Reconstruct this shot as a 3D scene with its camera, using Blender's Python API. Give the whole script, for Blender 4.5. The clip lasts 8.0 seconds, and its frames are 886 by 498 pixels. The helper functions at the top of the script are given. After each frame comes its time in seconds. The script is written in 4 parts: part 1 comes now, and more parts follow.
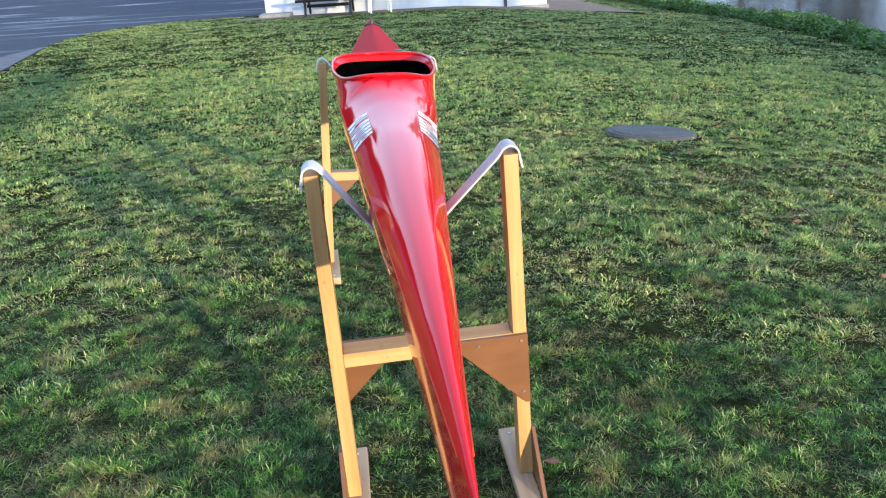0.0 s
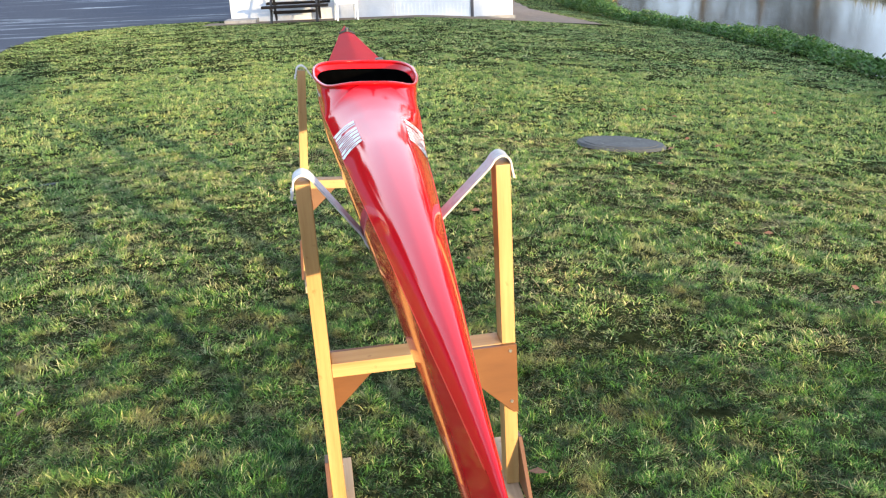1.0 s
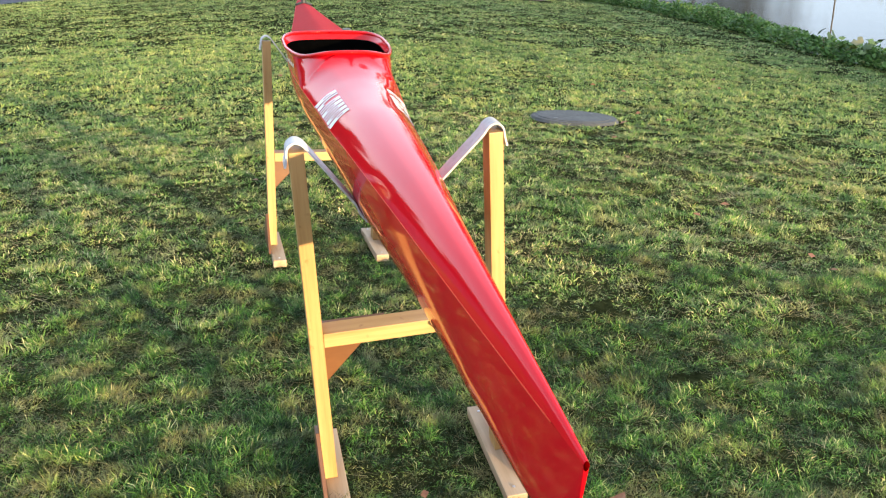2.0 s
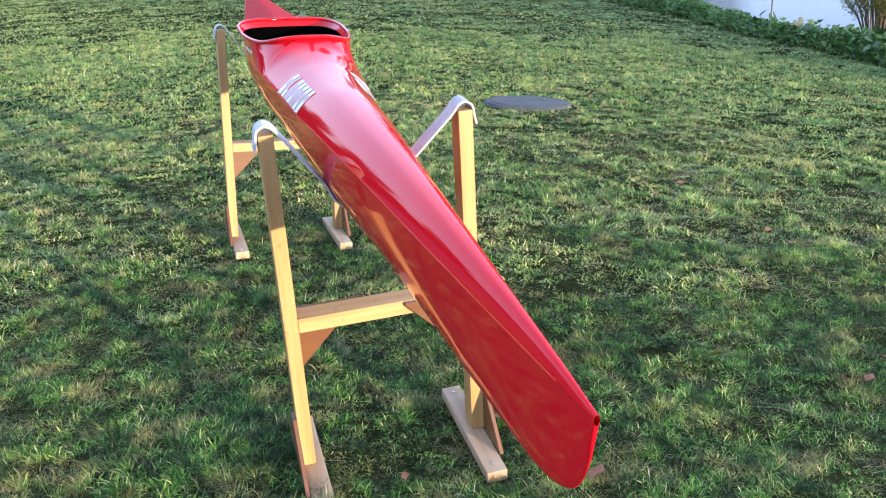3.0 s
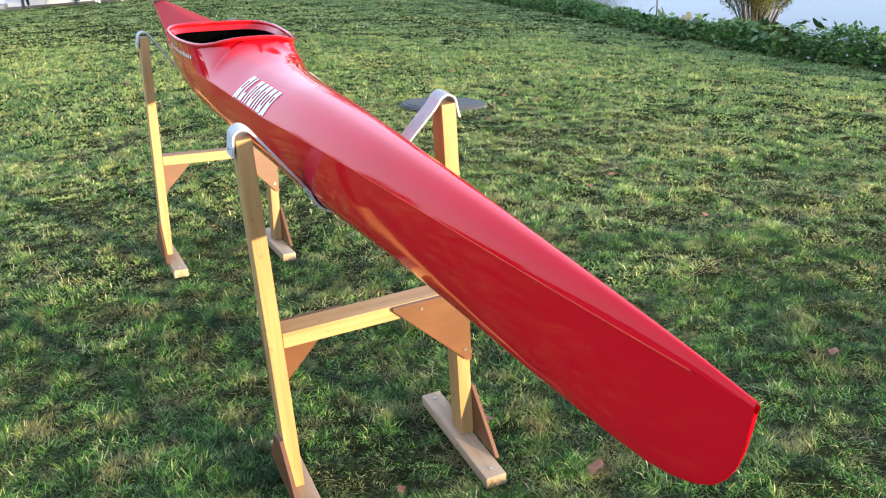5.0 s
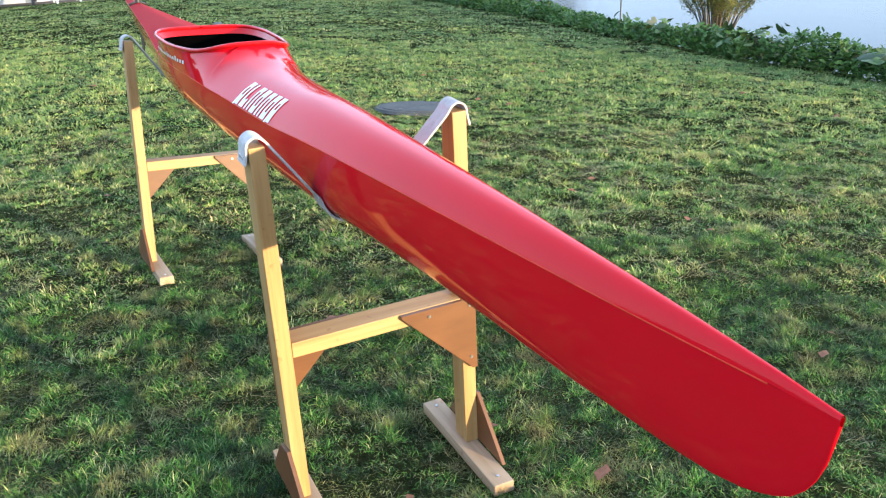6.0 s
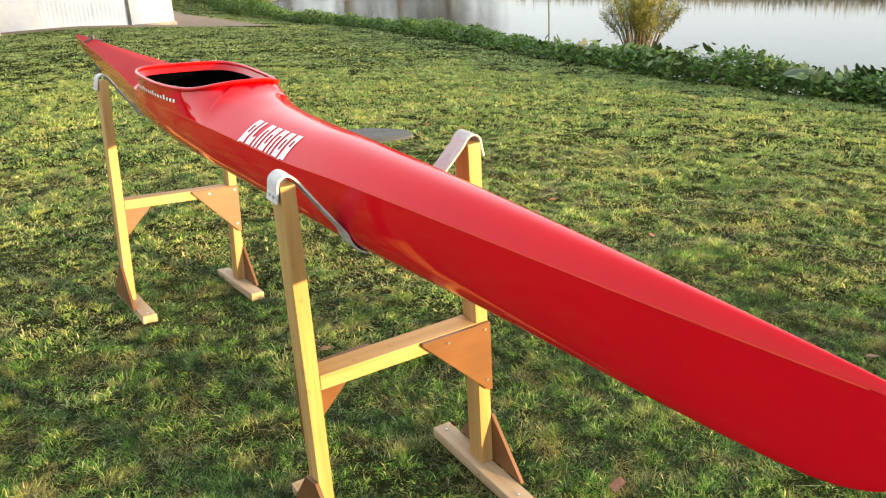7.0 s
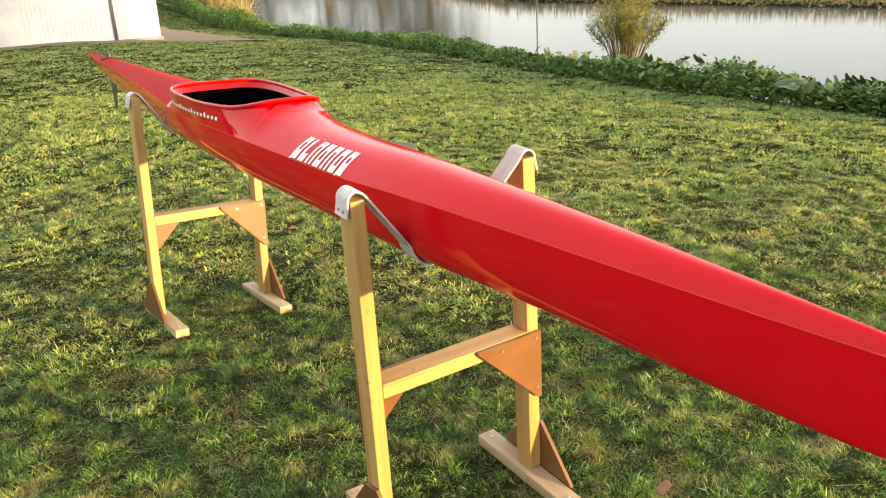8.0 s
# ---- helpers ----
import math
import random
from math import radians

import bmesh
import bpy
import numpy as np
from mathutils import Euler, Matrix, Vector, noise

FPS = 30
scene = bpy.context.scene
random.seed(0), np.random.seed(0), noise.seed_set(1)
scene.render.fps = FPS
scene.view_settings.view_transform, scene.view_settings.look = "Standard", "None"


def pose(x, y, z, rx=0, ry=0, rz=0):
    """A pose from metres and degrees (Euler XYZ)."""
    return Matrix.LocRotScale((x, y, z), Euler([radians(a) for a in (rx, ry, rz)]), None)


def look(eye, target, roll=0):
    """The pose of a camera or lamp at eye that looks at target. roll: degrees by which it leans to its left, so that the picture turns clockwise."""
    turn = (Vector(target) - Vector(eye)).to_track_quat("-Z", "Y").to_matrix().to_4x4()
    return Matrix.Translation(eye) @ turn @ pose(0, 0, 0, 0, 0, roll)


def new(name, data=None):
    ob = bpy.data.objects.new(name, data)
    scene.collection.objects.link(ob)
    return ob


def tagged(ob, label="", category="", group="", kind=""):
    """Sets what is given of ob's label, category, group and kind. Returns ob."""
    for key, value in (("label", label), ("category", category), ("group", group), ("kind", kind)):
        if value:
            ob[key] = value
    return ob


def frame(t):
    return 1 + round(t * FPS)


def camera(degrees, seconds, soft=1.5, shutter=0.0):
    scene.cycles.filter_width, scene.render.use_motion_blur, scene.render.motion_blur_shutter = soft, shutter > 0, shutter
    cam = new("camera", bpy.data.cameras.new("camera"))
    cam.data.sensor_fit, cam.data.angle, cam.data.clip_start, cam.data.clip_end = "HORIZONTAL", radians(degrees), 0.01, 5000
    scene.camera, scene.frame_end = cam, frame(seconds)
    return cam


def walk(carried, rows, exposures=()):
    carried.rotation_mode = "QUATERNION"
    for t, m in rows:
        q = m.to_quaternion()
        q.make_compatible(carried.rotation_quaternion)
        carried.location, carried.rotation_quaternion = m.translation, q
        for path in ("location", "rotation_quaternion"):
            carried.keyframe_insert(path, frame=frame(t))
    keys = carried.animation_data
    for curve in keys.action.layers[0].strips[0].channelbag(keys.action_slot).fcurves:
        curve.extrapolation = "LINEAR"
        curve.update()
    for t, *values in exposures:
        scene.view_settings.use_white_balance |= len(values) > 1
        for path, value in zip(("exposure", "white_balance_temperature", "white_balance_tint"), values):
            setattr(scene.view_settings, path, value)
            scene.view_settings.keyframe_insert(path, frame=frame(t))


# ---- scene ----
cam = camera(52.6, 8.0, soft=1.2)
METRES, EYE, TILT, LEAN, TURN = 0.975, 1.41, -21.0, 3.4, 0.0
ROWS = [
    (0.0, 0.0, 0.0, 0.0, -0.0, 0.0, 0.0),
    (0.5, -0.0203, 0.0026, 0.0034, -1.07, 0.47, -0.12),
    (1.0, -0.065, 0.0075, 0.0024, -2.37, 0.55, -0.38),
    (1.5, -0.1289, 0.012, -0.0066, -4.19, 0.1, -0.3),
    (2.0, -0.1898, 0.0143, -0.0196, -6.25, -0.88, 0.16),
    (3.5, -0.2644, 0.0268, -0.0594, -10.48, -1.53, 2.81),
    (4.0, -0.3167, 0.056, -0.065, -11.86, -0.78, 3.33),
    (4.5, -0.3785, 0.1129, -0.0638, -14.35, -1.26, 4.73),
    (6.0, -0.5258, 0.1866, -0.0275, -18.46, -1.57, 5.75),
    (6.5, -0.6193, 0.2029, -0.014, -20.96, -1.88, 6.35),
    (7.0, -0.7335, 0.198, 0.0117, -22.97, -0.69, 8.09),
    (7.5, -0.8457, 0.1905, 0.0199, -24.27, -0.75, 8.73),
    (8.0, -0.9163, 0.2042, 0.0381, -24.07, -0.11, 8.77),
]
EXPOSURES = [(0.0, 1.82, 6800, 10), (0.5, 1.85, 7600, 11), (1.0, 2.10, 8300, 12), (2.0, 2.14, 8900, 12), (3.5, 2.07, 6000, 18), (4.5, 2.10, 7700, 16), (6.0, 2.14, 7300, 9), (6.5, 2.17, 9500, 11), (7.0, 2.24, 12600, 13), (8.0, 2.26, 15000, 15)]
walk(cam, [(t, pose(0, 0, EYE, TILT, LEAN, TURN) @ pose(METRES * x, METRES * y, METRES * z, 90 + pitch, roll, yaw)) for t, x, y, z, yaw, pitch, roll in ROWS], EXPOSURES)

# ---- light ----
SUN_SIDE, SUN_HEIGHT = 0.6, 7.0          # the sun stands low behind the first camera, to its right
world = bpy.data.worlds.new("world")
scene.world = world
world.use_nodes = True
sky = world.node_tree.nodes.new("ShaderNodeTexSky")
sky.sky_type = "NISHITA"
sky.sun_disc = False
sky.sun_elevation = radians(SUN_HEIGHT)
sky.sun_rotation = math.pi - math.atan(SUN_SIDE)
sky.air_density, sky.dust_density, sky.ozone_density = 1.0, 0.2, 3.0
back = world.node_tree.nodes["Background"]
# an even blue tone added over the clear sky to flatten its glow
veil = world.node_tree.nodes.new("ShaderNodeMix")
veil.data_type = "RGBA"
veil.inputs[0].default_value = 0.90
veil.inputs[7].default_value = (0.68, 0.96, 1.54, 1)
world.node_tree.links.new(sky.outputs[0], veil.inputs[6])
world.node_tree.links.new(veil.outputs[2], back.inputs[0])
back.inputs[1].default_value = 0.42
sun_data = bpy.data.lights.new("sun", "SUN")
sun_data.energy, sun_data.angle, sun_data.color = 2.7, radians(0.9), (1.0, 0.86, 0.62)
sun = new("sun", sun_data)
sun_dir = Vector((SUN_SIDE, -1.0, math.hypot(SUN_SIDE, 1.0) * math.tan(radians(SUN_HEIGHT)))).normalized()
sun.matrix_world = look(sun_dir * 60, (0, 0, 0))


# ---- materials ----
def nodes_of(name):
    m = bpy.data.materials.new(name)
    m.use_nodes = True
    t = m.node_tree
    return m, t, t.nodes["Principled BSDF"]


def noise_node(t, scale, detail=4.0, stretch=None, rough=0.6):
    n = t.nodes.new("ShaderNodeTexNoise")
    n.inputs["Scale"].default_value, n.inputs["Detail"].default_value, n.inputs["Roughness"].default_value = scale, detail, rough
    c = t.nodes.new("ShaderNodeTexCoord")
    if stretch:
        p = t.nodes.new("ShaderNodeMapping")
        p.inputs["Scale"].default_value = stretch
        t.links.new(c.outputs["Object"], p.inputs["Vector"])
        t.links.new(p.outputs["Vector"], n.inputs["Vector"])
    else:
        t.links.new(c.outputs["Object"], n.inputs["Vector"])
    return n


def ramp_node(t, source, stops):
    r = t.nodes.new("ShaderNodeValToRGB")
    e = r.color_ramp.elements
    while len(e) < len(stops):
        e.new(0.5)
    for k, (at, c) in enumerate(stops):
        e[k].position, e[k].color = at, (*c, 1)
    t.links.new(source, r.inputs["Fac"])
    return r


def mix_node(t, kind, fac, a, b):
    x = t.nodes.new("ShaderNodeMix")
    x.data_type, x.blend_type = "RGBA", kind
    for value, sock in ((fac, x.inputs[0]), (a, x.inputs[6]), (b, x.inputs[7])):
        if hasattr(value, "is_output"):
            t.links.new(value, sock)
        elif isinstance(value, tuple):
            sock.default_value = (*value, 1)
        else:
            sock.default_value = value
    return x.outputs[2]


def bump_node(t, bsdf, source, strength, distance=0.002):
    b = t.nodes.new("ShaderNodeBump")
    b.inputs["Strength"].default_value, b.inputs["Distance"].default_value = strength, distance
    t.links.new(source, b.inputs["Height"])
    t.links.new(b.outputs["Normal"], bsdf.inputs["Normal"])


def surface(name, low, high, scale, rough=0.6, bump=0.2, metal=0.0, stain=0.25, stretch=None, depth=0.002):
    """A plain surface: two tones by fine noise, broad stains, grain as relief."""
    m, t, b = nodes_of(name)
    fine = noise_node(t, scale, 6.0, stretch)
    broad = noise_node(t, scale * 0.12, 3.0)
    base = ramp_node(t, fine.outputs["Fac"], [(0.3, low), (0.7, high)])
    dull = ramp_node(t, broad.outputs["Fac"], [(0.35, (1 - stain,) * 3), (0.65, (1, 1, 1))])
    t.links.new(mix_node(t, "MULTIPLY", 1.0, base.outputs["Color"], dull.outputs["Color"]), b.inputs["Base Color"])
    b.inputs["Roughness"].default_value, b.inputs["Metallic"].default_value = rough, metal
    if bump:
        bump_node(t, b, fine.outputs["Fac"], bump, depth)
    return m


def wood(name, low, high, along, rough=0.55):
    """Sawn softwood with its grain along one axis, growth lines and a few dark flecks."""
    m, t, b = nodes_of(name)
    stretch = [34.0, 34.0, 34.0]
    stretch["xyz".index(along)] = 1.6
    grain = noise_node(t, 2.2, 5.0, stretch, 0.65)
    lines = noise_node(t, 1.0, 2.0, [k * 0.35 for k in stretch], 0.5)
    fleck = noise_node(t, 28.0, 3.0)
    tone = ramp_node(t, grain.outputs["Fac"], [(0.25, low), (0.75, high)])
    band = ramp_node(t, lines.outputs["Fac"], [(0.40, (0.80, 0.72, 0.62)), (0.52, (1, 1, 1)), (0.64, (0.88, 0.82, 0.74))])
    dark = ramp_node(t, fleck.outputs["Fac"], [(0.27, (0.55, 0.45, 0.38)), (0.36, (1, 1, 1))])
    c = mix_node(t, "MULTIPLY", 1.0, tone.outputs["Color"], band.outputs["Color"])
    c = mix_node(t, "MULTIPLY", 0.7, c, dark.outputs["Color"])
    info = t.nodes.new("ShaderNodeObjectInfo")
    each = ramp_node(t, info.outputs["Random"], [(0.0, (0.88, 0.86, 0.84)), (1.0, (1.0, 1.0, 1.0))])
    t.links.new(mix_node(t, "MULTIPLY", 1.0, c, each.outputs["Color"]), b.inputs["Base Color"])
    b.inputs["Roughness"].default_value = rough
    bump_node(t, b, grain.outputs["Fac"], 0.35, 0.001)
    return m


def gelcoat(name, colour, rough=0.045, gloss=0.18):
    """Polished pigmented gelcoat: clear gloss, faint ripples and dust."""
    m, t, b = nodes_of(name)
    broad = noise_node(t, 3.0, 4.0)
    dust = noise_node(t, 160.0, 3.0)
    tone = ramp_node(t, broad.outputs["Fac"], [(0.3, tuple(k * 0.9 for k in colour)), (0.7, colour)])
    t.links.new(tone.outputs["Color"], b.inputs["Base Color"])
    r = ramp_node(t, dust.outputs["Fac"], [(0.45, (rough,) * 3), (0.85, (rough + 0.07,) * 3)])
    t.links.new(r.outputs["Color"], b.inputs["Roughness"])
    b.inputs["Specular IOR Level"].default_value, b.inputs["IOR"].default_value = gloss, 1.45
    ripple = noise_node(t, 9.0, 2.0)
    bump_node(t, b, ripple.outputs["Fac"], 0.02, 0.004)
    return m


def leafy(name, stops, patch, through_light=0.35, rough=0.5, straw=0.0, deep=0.22):
    """Blades or leaves: a tone for each, broader patches, some light through them."""
    m, t, b = nodes_of(name)
    geo = t.nodes.new("ShaderNodeNewGeometry")
    tone = ramp_node(t, geo.outputs["Random Per Island"], stops)
    pos = t.nodes.new("ShaderNodeTexNoise")
    pos.inputs["Scale"].default_value, pos.inputs["Detail"].default_value = patch, 4.0
    t.links.new(geo.outputs["Position"], pos.inputs["Vector"])
    shade = ramp_node(t, pos.outputs["Fac"], [(0.32, (0.66, 0.78, 0.60)), (0.5, (0.95, 1.0, 0.9)), (0.68, (1.45, 1.25, 1.05))])
    c = mix_node(t, "MULTIPLY", 1.0, tone.outputs["Color"], shade.outputs["Color"])
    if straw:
        # clumps vary in tone; the dark end paints in shade between tufts
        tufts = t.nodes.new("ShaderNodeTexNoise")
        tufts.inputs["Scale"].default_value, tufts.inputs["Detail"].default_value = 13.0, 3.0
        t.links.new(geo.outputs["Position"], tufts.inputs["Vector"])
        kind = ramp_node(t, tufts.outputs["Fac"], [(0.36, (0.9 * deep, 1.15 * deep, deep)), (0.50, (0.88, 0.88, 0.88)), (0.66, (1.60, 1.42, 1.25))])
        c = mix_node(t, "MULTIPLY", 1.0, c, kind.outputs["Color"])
        dry = t.nodes.new("ShaderNodeTexNoise")
        dry.inputs["Scale"].default_value, dry.inputs["Detail"].default_value = patch * 4.5, 5.0
        t.links.new(geo.outputs["Position"], dry.inputs["Vector"])
        much = ramp_node(t, dry.outputs["Fac"], [(0.50, (0, 0, 0)), (0.66, (straw, straw, straw))])
        c = mix_node(t, "MIX", much.outputs["Color"], c, (0.37, 0.30, 0.13))
    t.links.new(c, b.inputs["Base Color"])
    b.inputs["Roughness"].default_value, b.inputs["Specular IOR Level"].default_value = rough, 0.28
    tr = t.nodes.new("ShaderNodeBsdfTranslucent")
    t.links.new(c, tr.inputs["Color"])
    mx = t.nodes.new("ShaderNodeMixShader")
    mx.inputs[0].default_value = through_light
    t.links.new(b.outputs[0], mx.inputs[1])
    t.links.new(tr.outputs[0], mx.inputs[2])
    t.links.new(mx.outputs[0], t.nodes["Material Output"].inputs["Surface"])
    return m


RED = (0.62, 0.006, 0.014)
m_hull = gelcoat("red_gelcoat", RED)
m_rim = gelcoat("red_rim_gelcoat", (0.52, 0.008, 0.012), 0.10)
# deck behind the cockpit: darker, rougher red with almost no gloss
m_aft = gelcoat("dull_dark_red_gelcoat", (0.40, 0.006, 0.010), 0.55, 0.03)
m_seam = surface("seam_line", (0.62, 0.045, 0.022), (0.74, 0.075, 0.035), 60, 0.5, 0.0)
m_seam.node_tree.nodes["Principled BSDF"].inputs["Specular IOR Level"].default_value = 0.1
# near-black without gloss: the shade inside the cockpit is put into the colour
m_inside = surface("cockpit_shade_black", (0.0006, 0.0006, 0.0006), (0.0014, 0.0014, 0.0014), 30, 1.0, 0.0)
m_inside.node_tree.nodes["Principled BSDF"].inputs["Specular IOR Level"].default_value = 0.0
m_white = surface("white_vinyl", (0.74, 0.74, 0.72), (0.82, 0.82, 0.80), 40, 0.4, 0.0, stain=0.08)
m_black = surface("black_plastic", (0.012, 0.012, 0.014), (0.03, 0.03, 0.032), 60, 0.45, 0.1)
PINE = ((0.36, 0.195, 0.068), (0.52, 0.325, 0.135))
m_wood_z = wood("pine_upright", *PINE, "z")
m_wood_x = wood("pine_across", *PINE, "x")
m_wood_y = wood("weathered_pine_foot", (0.32, 0.22, 0.13), (0.48, 0.35, 0.23), "y", 0.7)
m_ply = surface("brown_plywood", (0.125, 0.046, 0.016), (0.165, 0.064, 0.022), 22, 0.45, 0.08, stain=0.22, stretch=(0.5, 1, 1.6))
m_web = surface("grey_webbing", (0.36, 0.35, 0.34), (0.56, 0.55, 0.53), 90, 0.85, 0.5, stain=0.3, stretch=(1, 9, 1))
m_steel = surface("zinc_screw", (0.45, 0.45, 0.46), (0.65, 0.65, 0.66), 80, 0.35, 0.0, metal=1.0)
# soil colour darkened so the gaps between blades look shaded
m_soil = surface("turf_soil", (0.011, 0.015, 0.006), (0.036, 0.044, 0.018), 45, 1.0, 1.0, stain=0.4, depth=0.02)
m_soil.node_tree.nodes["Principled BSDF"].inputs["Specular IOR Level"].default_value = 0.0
# base tinted blue, painting in the sky that wet asphalt mirrors
m_asphalt = surface("wet_asphalt", (0.016, 0.022, 0.040), (0.036, 0.046, 0.074), 90, 0.72, 0.5, stain=0.5, depth=0.004)
a_tree = m_asphalt.node_tree
a_wet = noise_node(a_tree, 0.55, 5.0, (0.35, 1.6, 1.0))
a_rough = ramp_node(a_tree, a_wet.outputs["Fac"], [(0.52, (0.75,) * 3), (0.60, (0.5,) * 3), (0.68, (0.15,) * 3)])
a_tree.nodes["Principled BSDF"].inputs["Specular IOR Level"].default_value = 0.22
a_tree.links.new(a_rough.outputs["Color"], a_tree.nodes["Principled BSDF"].inputs["Roughness"])
m_path = surface("worn_path", (0.13, 0.085, 0.058), (0.24, 0.165, 0.115), 25, 0.85, 0.5, stain=0.3)
m_concrete = surface("old_concrete", (0.26, 0.25, 0.24), (0.40, 0.39, 0.37), 30, 0.8, 0.4, stain=0.3)
m_kerb = surface("dark_kerb_stone", (0.07, 0.075, 0.085), (0.15, 0.15, 0.165), 30, 0.9, 0.5, stain=0.4)
m_render = surface("white_render", (0.66, 0.68, 0.70), (0.74, 0.76, 0.78), 25, 0.8, 0.15, stain=0.1)
m_door = surface("white_steel_door", (0.64, 0.70, 0.76), (0.70, 0.76, 0.82), 20, 0.45, 0.05, stain=0.08)
m_iron = surface("cast_iron", (0.035, 0.037, 0.036), (0.080, 0.084, 0.080), 40, 0.8, 0.4, stain=0.4)
m_bench = surface("dark_bench_wood", (0.012, 0.011, 0.012), (0.03, 0.026, 0.025), 18, 0.6, 0.3, stretch=(1, 12, 12))
m_bench.node_tree.nodes["Principled BSDF"].inputs["Specular IOR Level"].default_value = 0.08
m_plastic = surface("white_plastic", (0.78, 0.78, 0.78), (0.84, 0.84, 0.84), 20, 0.4, 0.0, stain=0.06)
m_roof = surface("grey_felt", (0.08, 0.08, 0.085), (0.16, 0.16, 0.165), 30, 0.9, 0.3)
m_bark = surface("grey_bark", (0.10, 0.075, 0.05), (0.22, 0.17, 0.12), 14, 0.9, 0.8, stretch=(6, 6, 1), depth=0.01)
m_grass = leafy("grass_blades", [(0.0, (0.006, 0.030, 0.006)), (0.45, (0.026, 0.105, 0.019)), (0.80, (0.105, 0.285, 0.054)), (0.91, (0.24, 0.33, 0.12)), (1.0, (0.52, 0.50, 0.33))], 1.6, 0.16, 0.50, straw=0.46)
# farther grass: more straw, plus the brighter light there painted into its tone
m_grass_mid = leafy("lightened_grass_blades", [(0.0, (0.036, 0.112, 0.026)), (0.40, (0.102, 0.238, 0.056)), (0.66, (0.180, 0.318, 0.090)), (0.80, (0.34, 0.38, 0.18)), (1.0, (0.58, 0.54, 0.36))], 1.6, 0.24, 0.60, straw=0.52, deep=0.46)
m_grass_far = leafy("lightest_far_grass", [(0.0, (0.095, 0.200, 0.062)), (0.5, (0.178, 0.290, 0.098)), (0.8, (0.270, 0.352, 0.140)), (1.0, (0.43, 0.44, 0.25))], 1.6, 0.26, 0.7, straw=0.50, deep=0.55)
m_thatch = leafy("grass_thatch", [(0.0, (0.050, 0.060, 0.022)), (0.4, (0.14, 0.12, 0.055)), (0.7, (0.30, 0.23, 0.12)), (1.0, (0.50, 0.42, 0.27))], 1.6, 0.15, 0.7)
m_bank = leafy("bank_leaves", [(0.0, (0.030, 0.085, 0.020)), (0.6, (0.070, 0.170, 0.042)), (0.93, (0.13, 0.23, 0.065)), (1.0, (0.24, 0.23, 0.11))], 1.2)
m_willow = leafy("willow_leaves", [(0.0, (0.10, 0.12, 0.030)), (0.6, (0.19, 0.20, 0.055)), (1.0, (0.33, 0.30, 0.10))], 1.5)
m_reed = leafy("dry_reeds", [(0.0, (0.30, 0.22, 0.12)), (0.6, (0.42, 0.33, 0.20)), (1.0, (0.24, 0.25, 0.10))], 0.3)
m_dark_tree = leafy("dark_tree_foliage", [(0.0, (0.012, 0.018, 0.010)), (0.6, (0.024, 0.030, 0.016)), (1.0, (0.05, 0.045, 0.03))], 0.3, 0.1)
m_far = leafy("far_foliage", [(0.0, (0.055, 0.050, 0.042)), (0.6, (0.090, 0.078, 0.064)), (1.0, (0.15, 0.12, 0.09))], 0.3, 0.1)
m_brown_leaf = surface("dead_leaf", (0.16, 0.05, 0.02), (0.30, 0.12, 0.05), 60, 0.7, 0.2)

m_leaf, lt, lb = nodes_of("butterbur_leaf")
l_info = lt.nodes.new("ShaderNodeObjectInfo")
l_tone = ramp_node(lt, l_info.outputs["Random"], [(0.0, (0.018, 0.050, 0.014)), (0.55, (0.060, 0.125, 0.032)), (0.85, (0.11, 0.18, 0.055)), (0.97, (0.14, 0.16, 0.06)), (1.0, (0.26, 0.22, 0.12))])
l_vein = noise_node(lt, 9.0, 4.0)
l_spot = ramp_node(lt, l_vein.outputs["Fac"], [(0.3, (0.7, 0.72, 0.7)), (0.7, (1.15, 1.1, 1.0))])
lt.links.new(mix_node(lt, "MULTIPLY", 1.0, l_tone.outputs["Color"], l_spot.outputs["Color"]), lb.inputs["Base Color"])
lb.inputs["Roughness"].default_value = 0.65
bump_node(lt, lb, l_vein.outputs["Fac"], 0.6, 0.01)

m_water, wt, wb = nodes_of("river_water")
wb.inputs["Base Color"].default_value = (0.030, 0.036, 0.034, 1)
wb.inputs["Roughness"].default_value, wb.inputs["IOR"].default_value = 0.13, 1.33
wb.inputs["Specular IOR Level"].default_value = 0.22
w_rip = noise_node(wt, 1.6, 3.0, (1.0, 0.45, 1.0))
bump_node(wt, wb, w_rip.outputs["Fac"], 0.12, 0.03)


# ---- shape helpers ----
def hermite(xs, ys):
    """A smooth curve through a few stations (no overshoot)."""
    xs, ys = list(xs), list(ys)
    d = [(ys[k + 1] - ys[k]) / (xs[k + 1] - xs[k]) for k in range(len(xs) - 1)]
    g = [d[0]] + [0.0 if d[k - 1] * d[k] <= 0 else 2 * d[k - 1] * d[k] / (d[k - 1] + d[k]) for k in range(1, len(d))] + [d[-1]]

    def f(x):
        x = min(max(x, xs[0]), xs[-1])
        k = min(max(int(np.searchsorted(xs, x, side="right")) - 1, 0), len(d) - 1)
        h = xs[k + 1] - xs[k]
        u = (x - xs[k]) / h
        return ((2 * u ** 3 - 3 * u ** 2 + 1) * ys[k] + (u ** 3 - 2 * u ** 2 + u) * h * g[k]
                + (3 * u ** 2 - 2 * u ** 3) * ys[k + 1] + (u ** 3 - u ** 2) * h * g[k + 1])
    return f


def mesh_of(name, verts, faces, material, smooth=False):
    me = bpy.data.meshes.new(name)
    me.from_pydata(verts, [], faces)
    me.materials.append(material)
    if smooth:
        me.polygons.foreach_set("use_smooth", [True] * len(me.polygons))
    me.update()
    return me


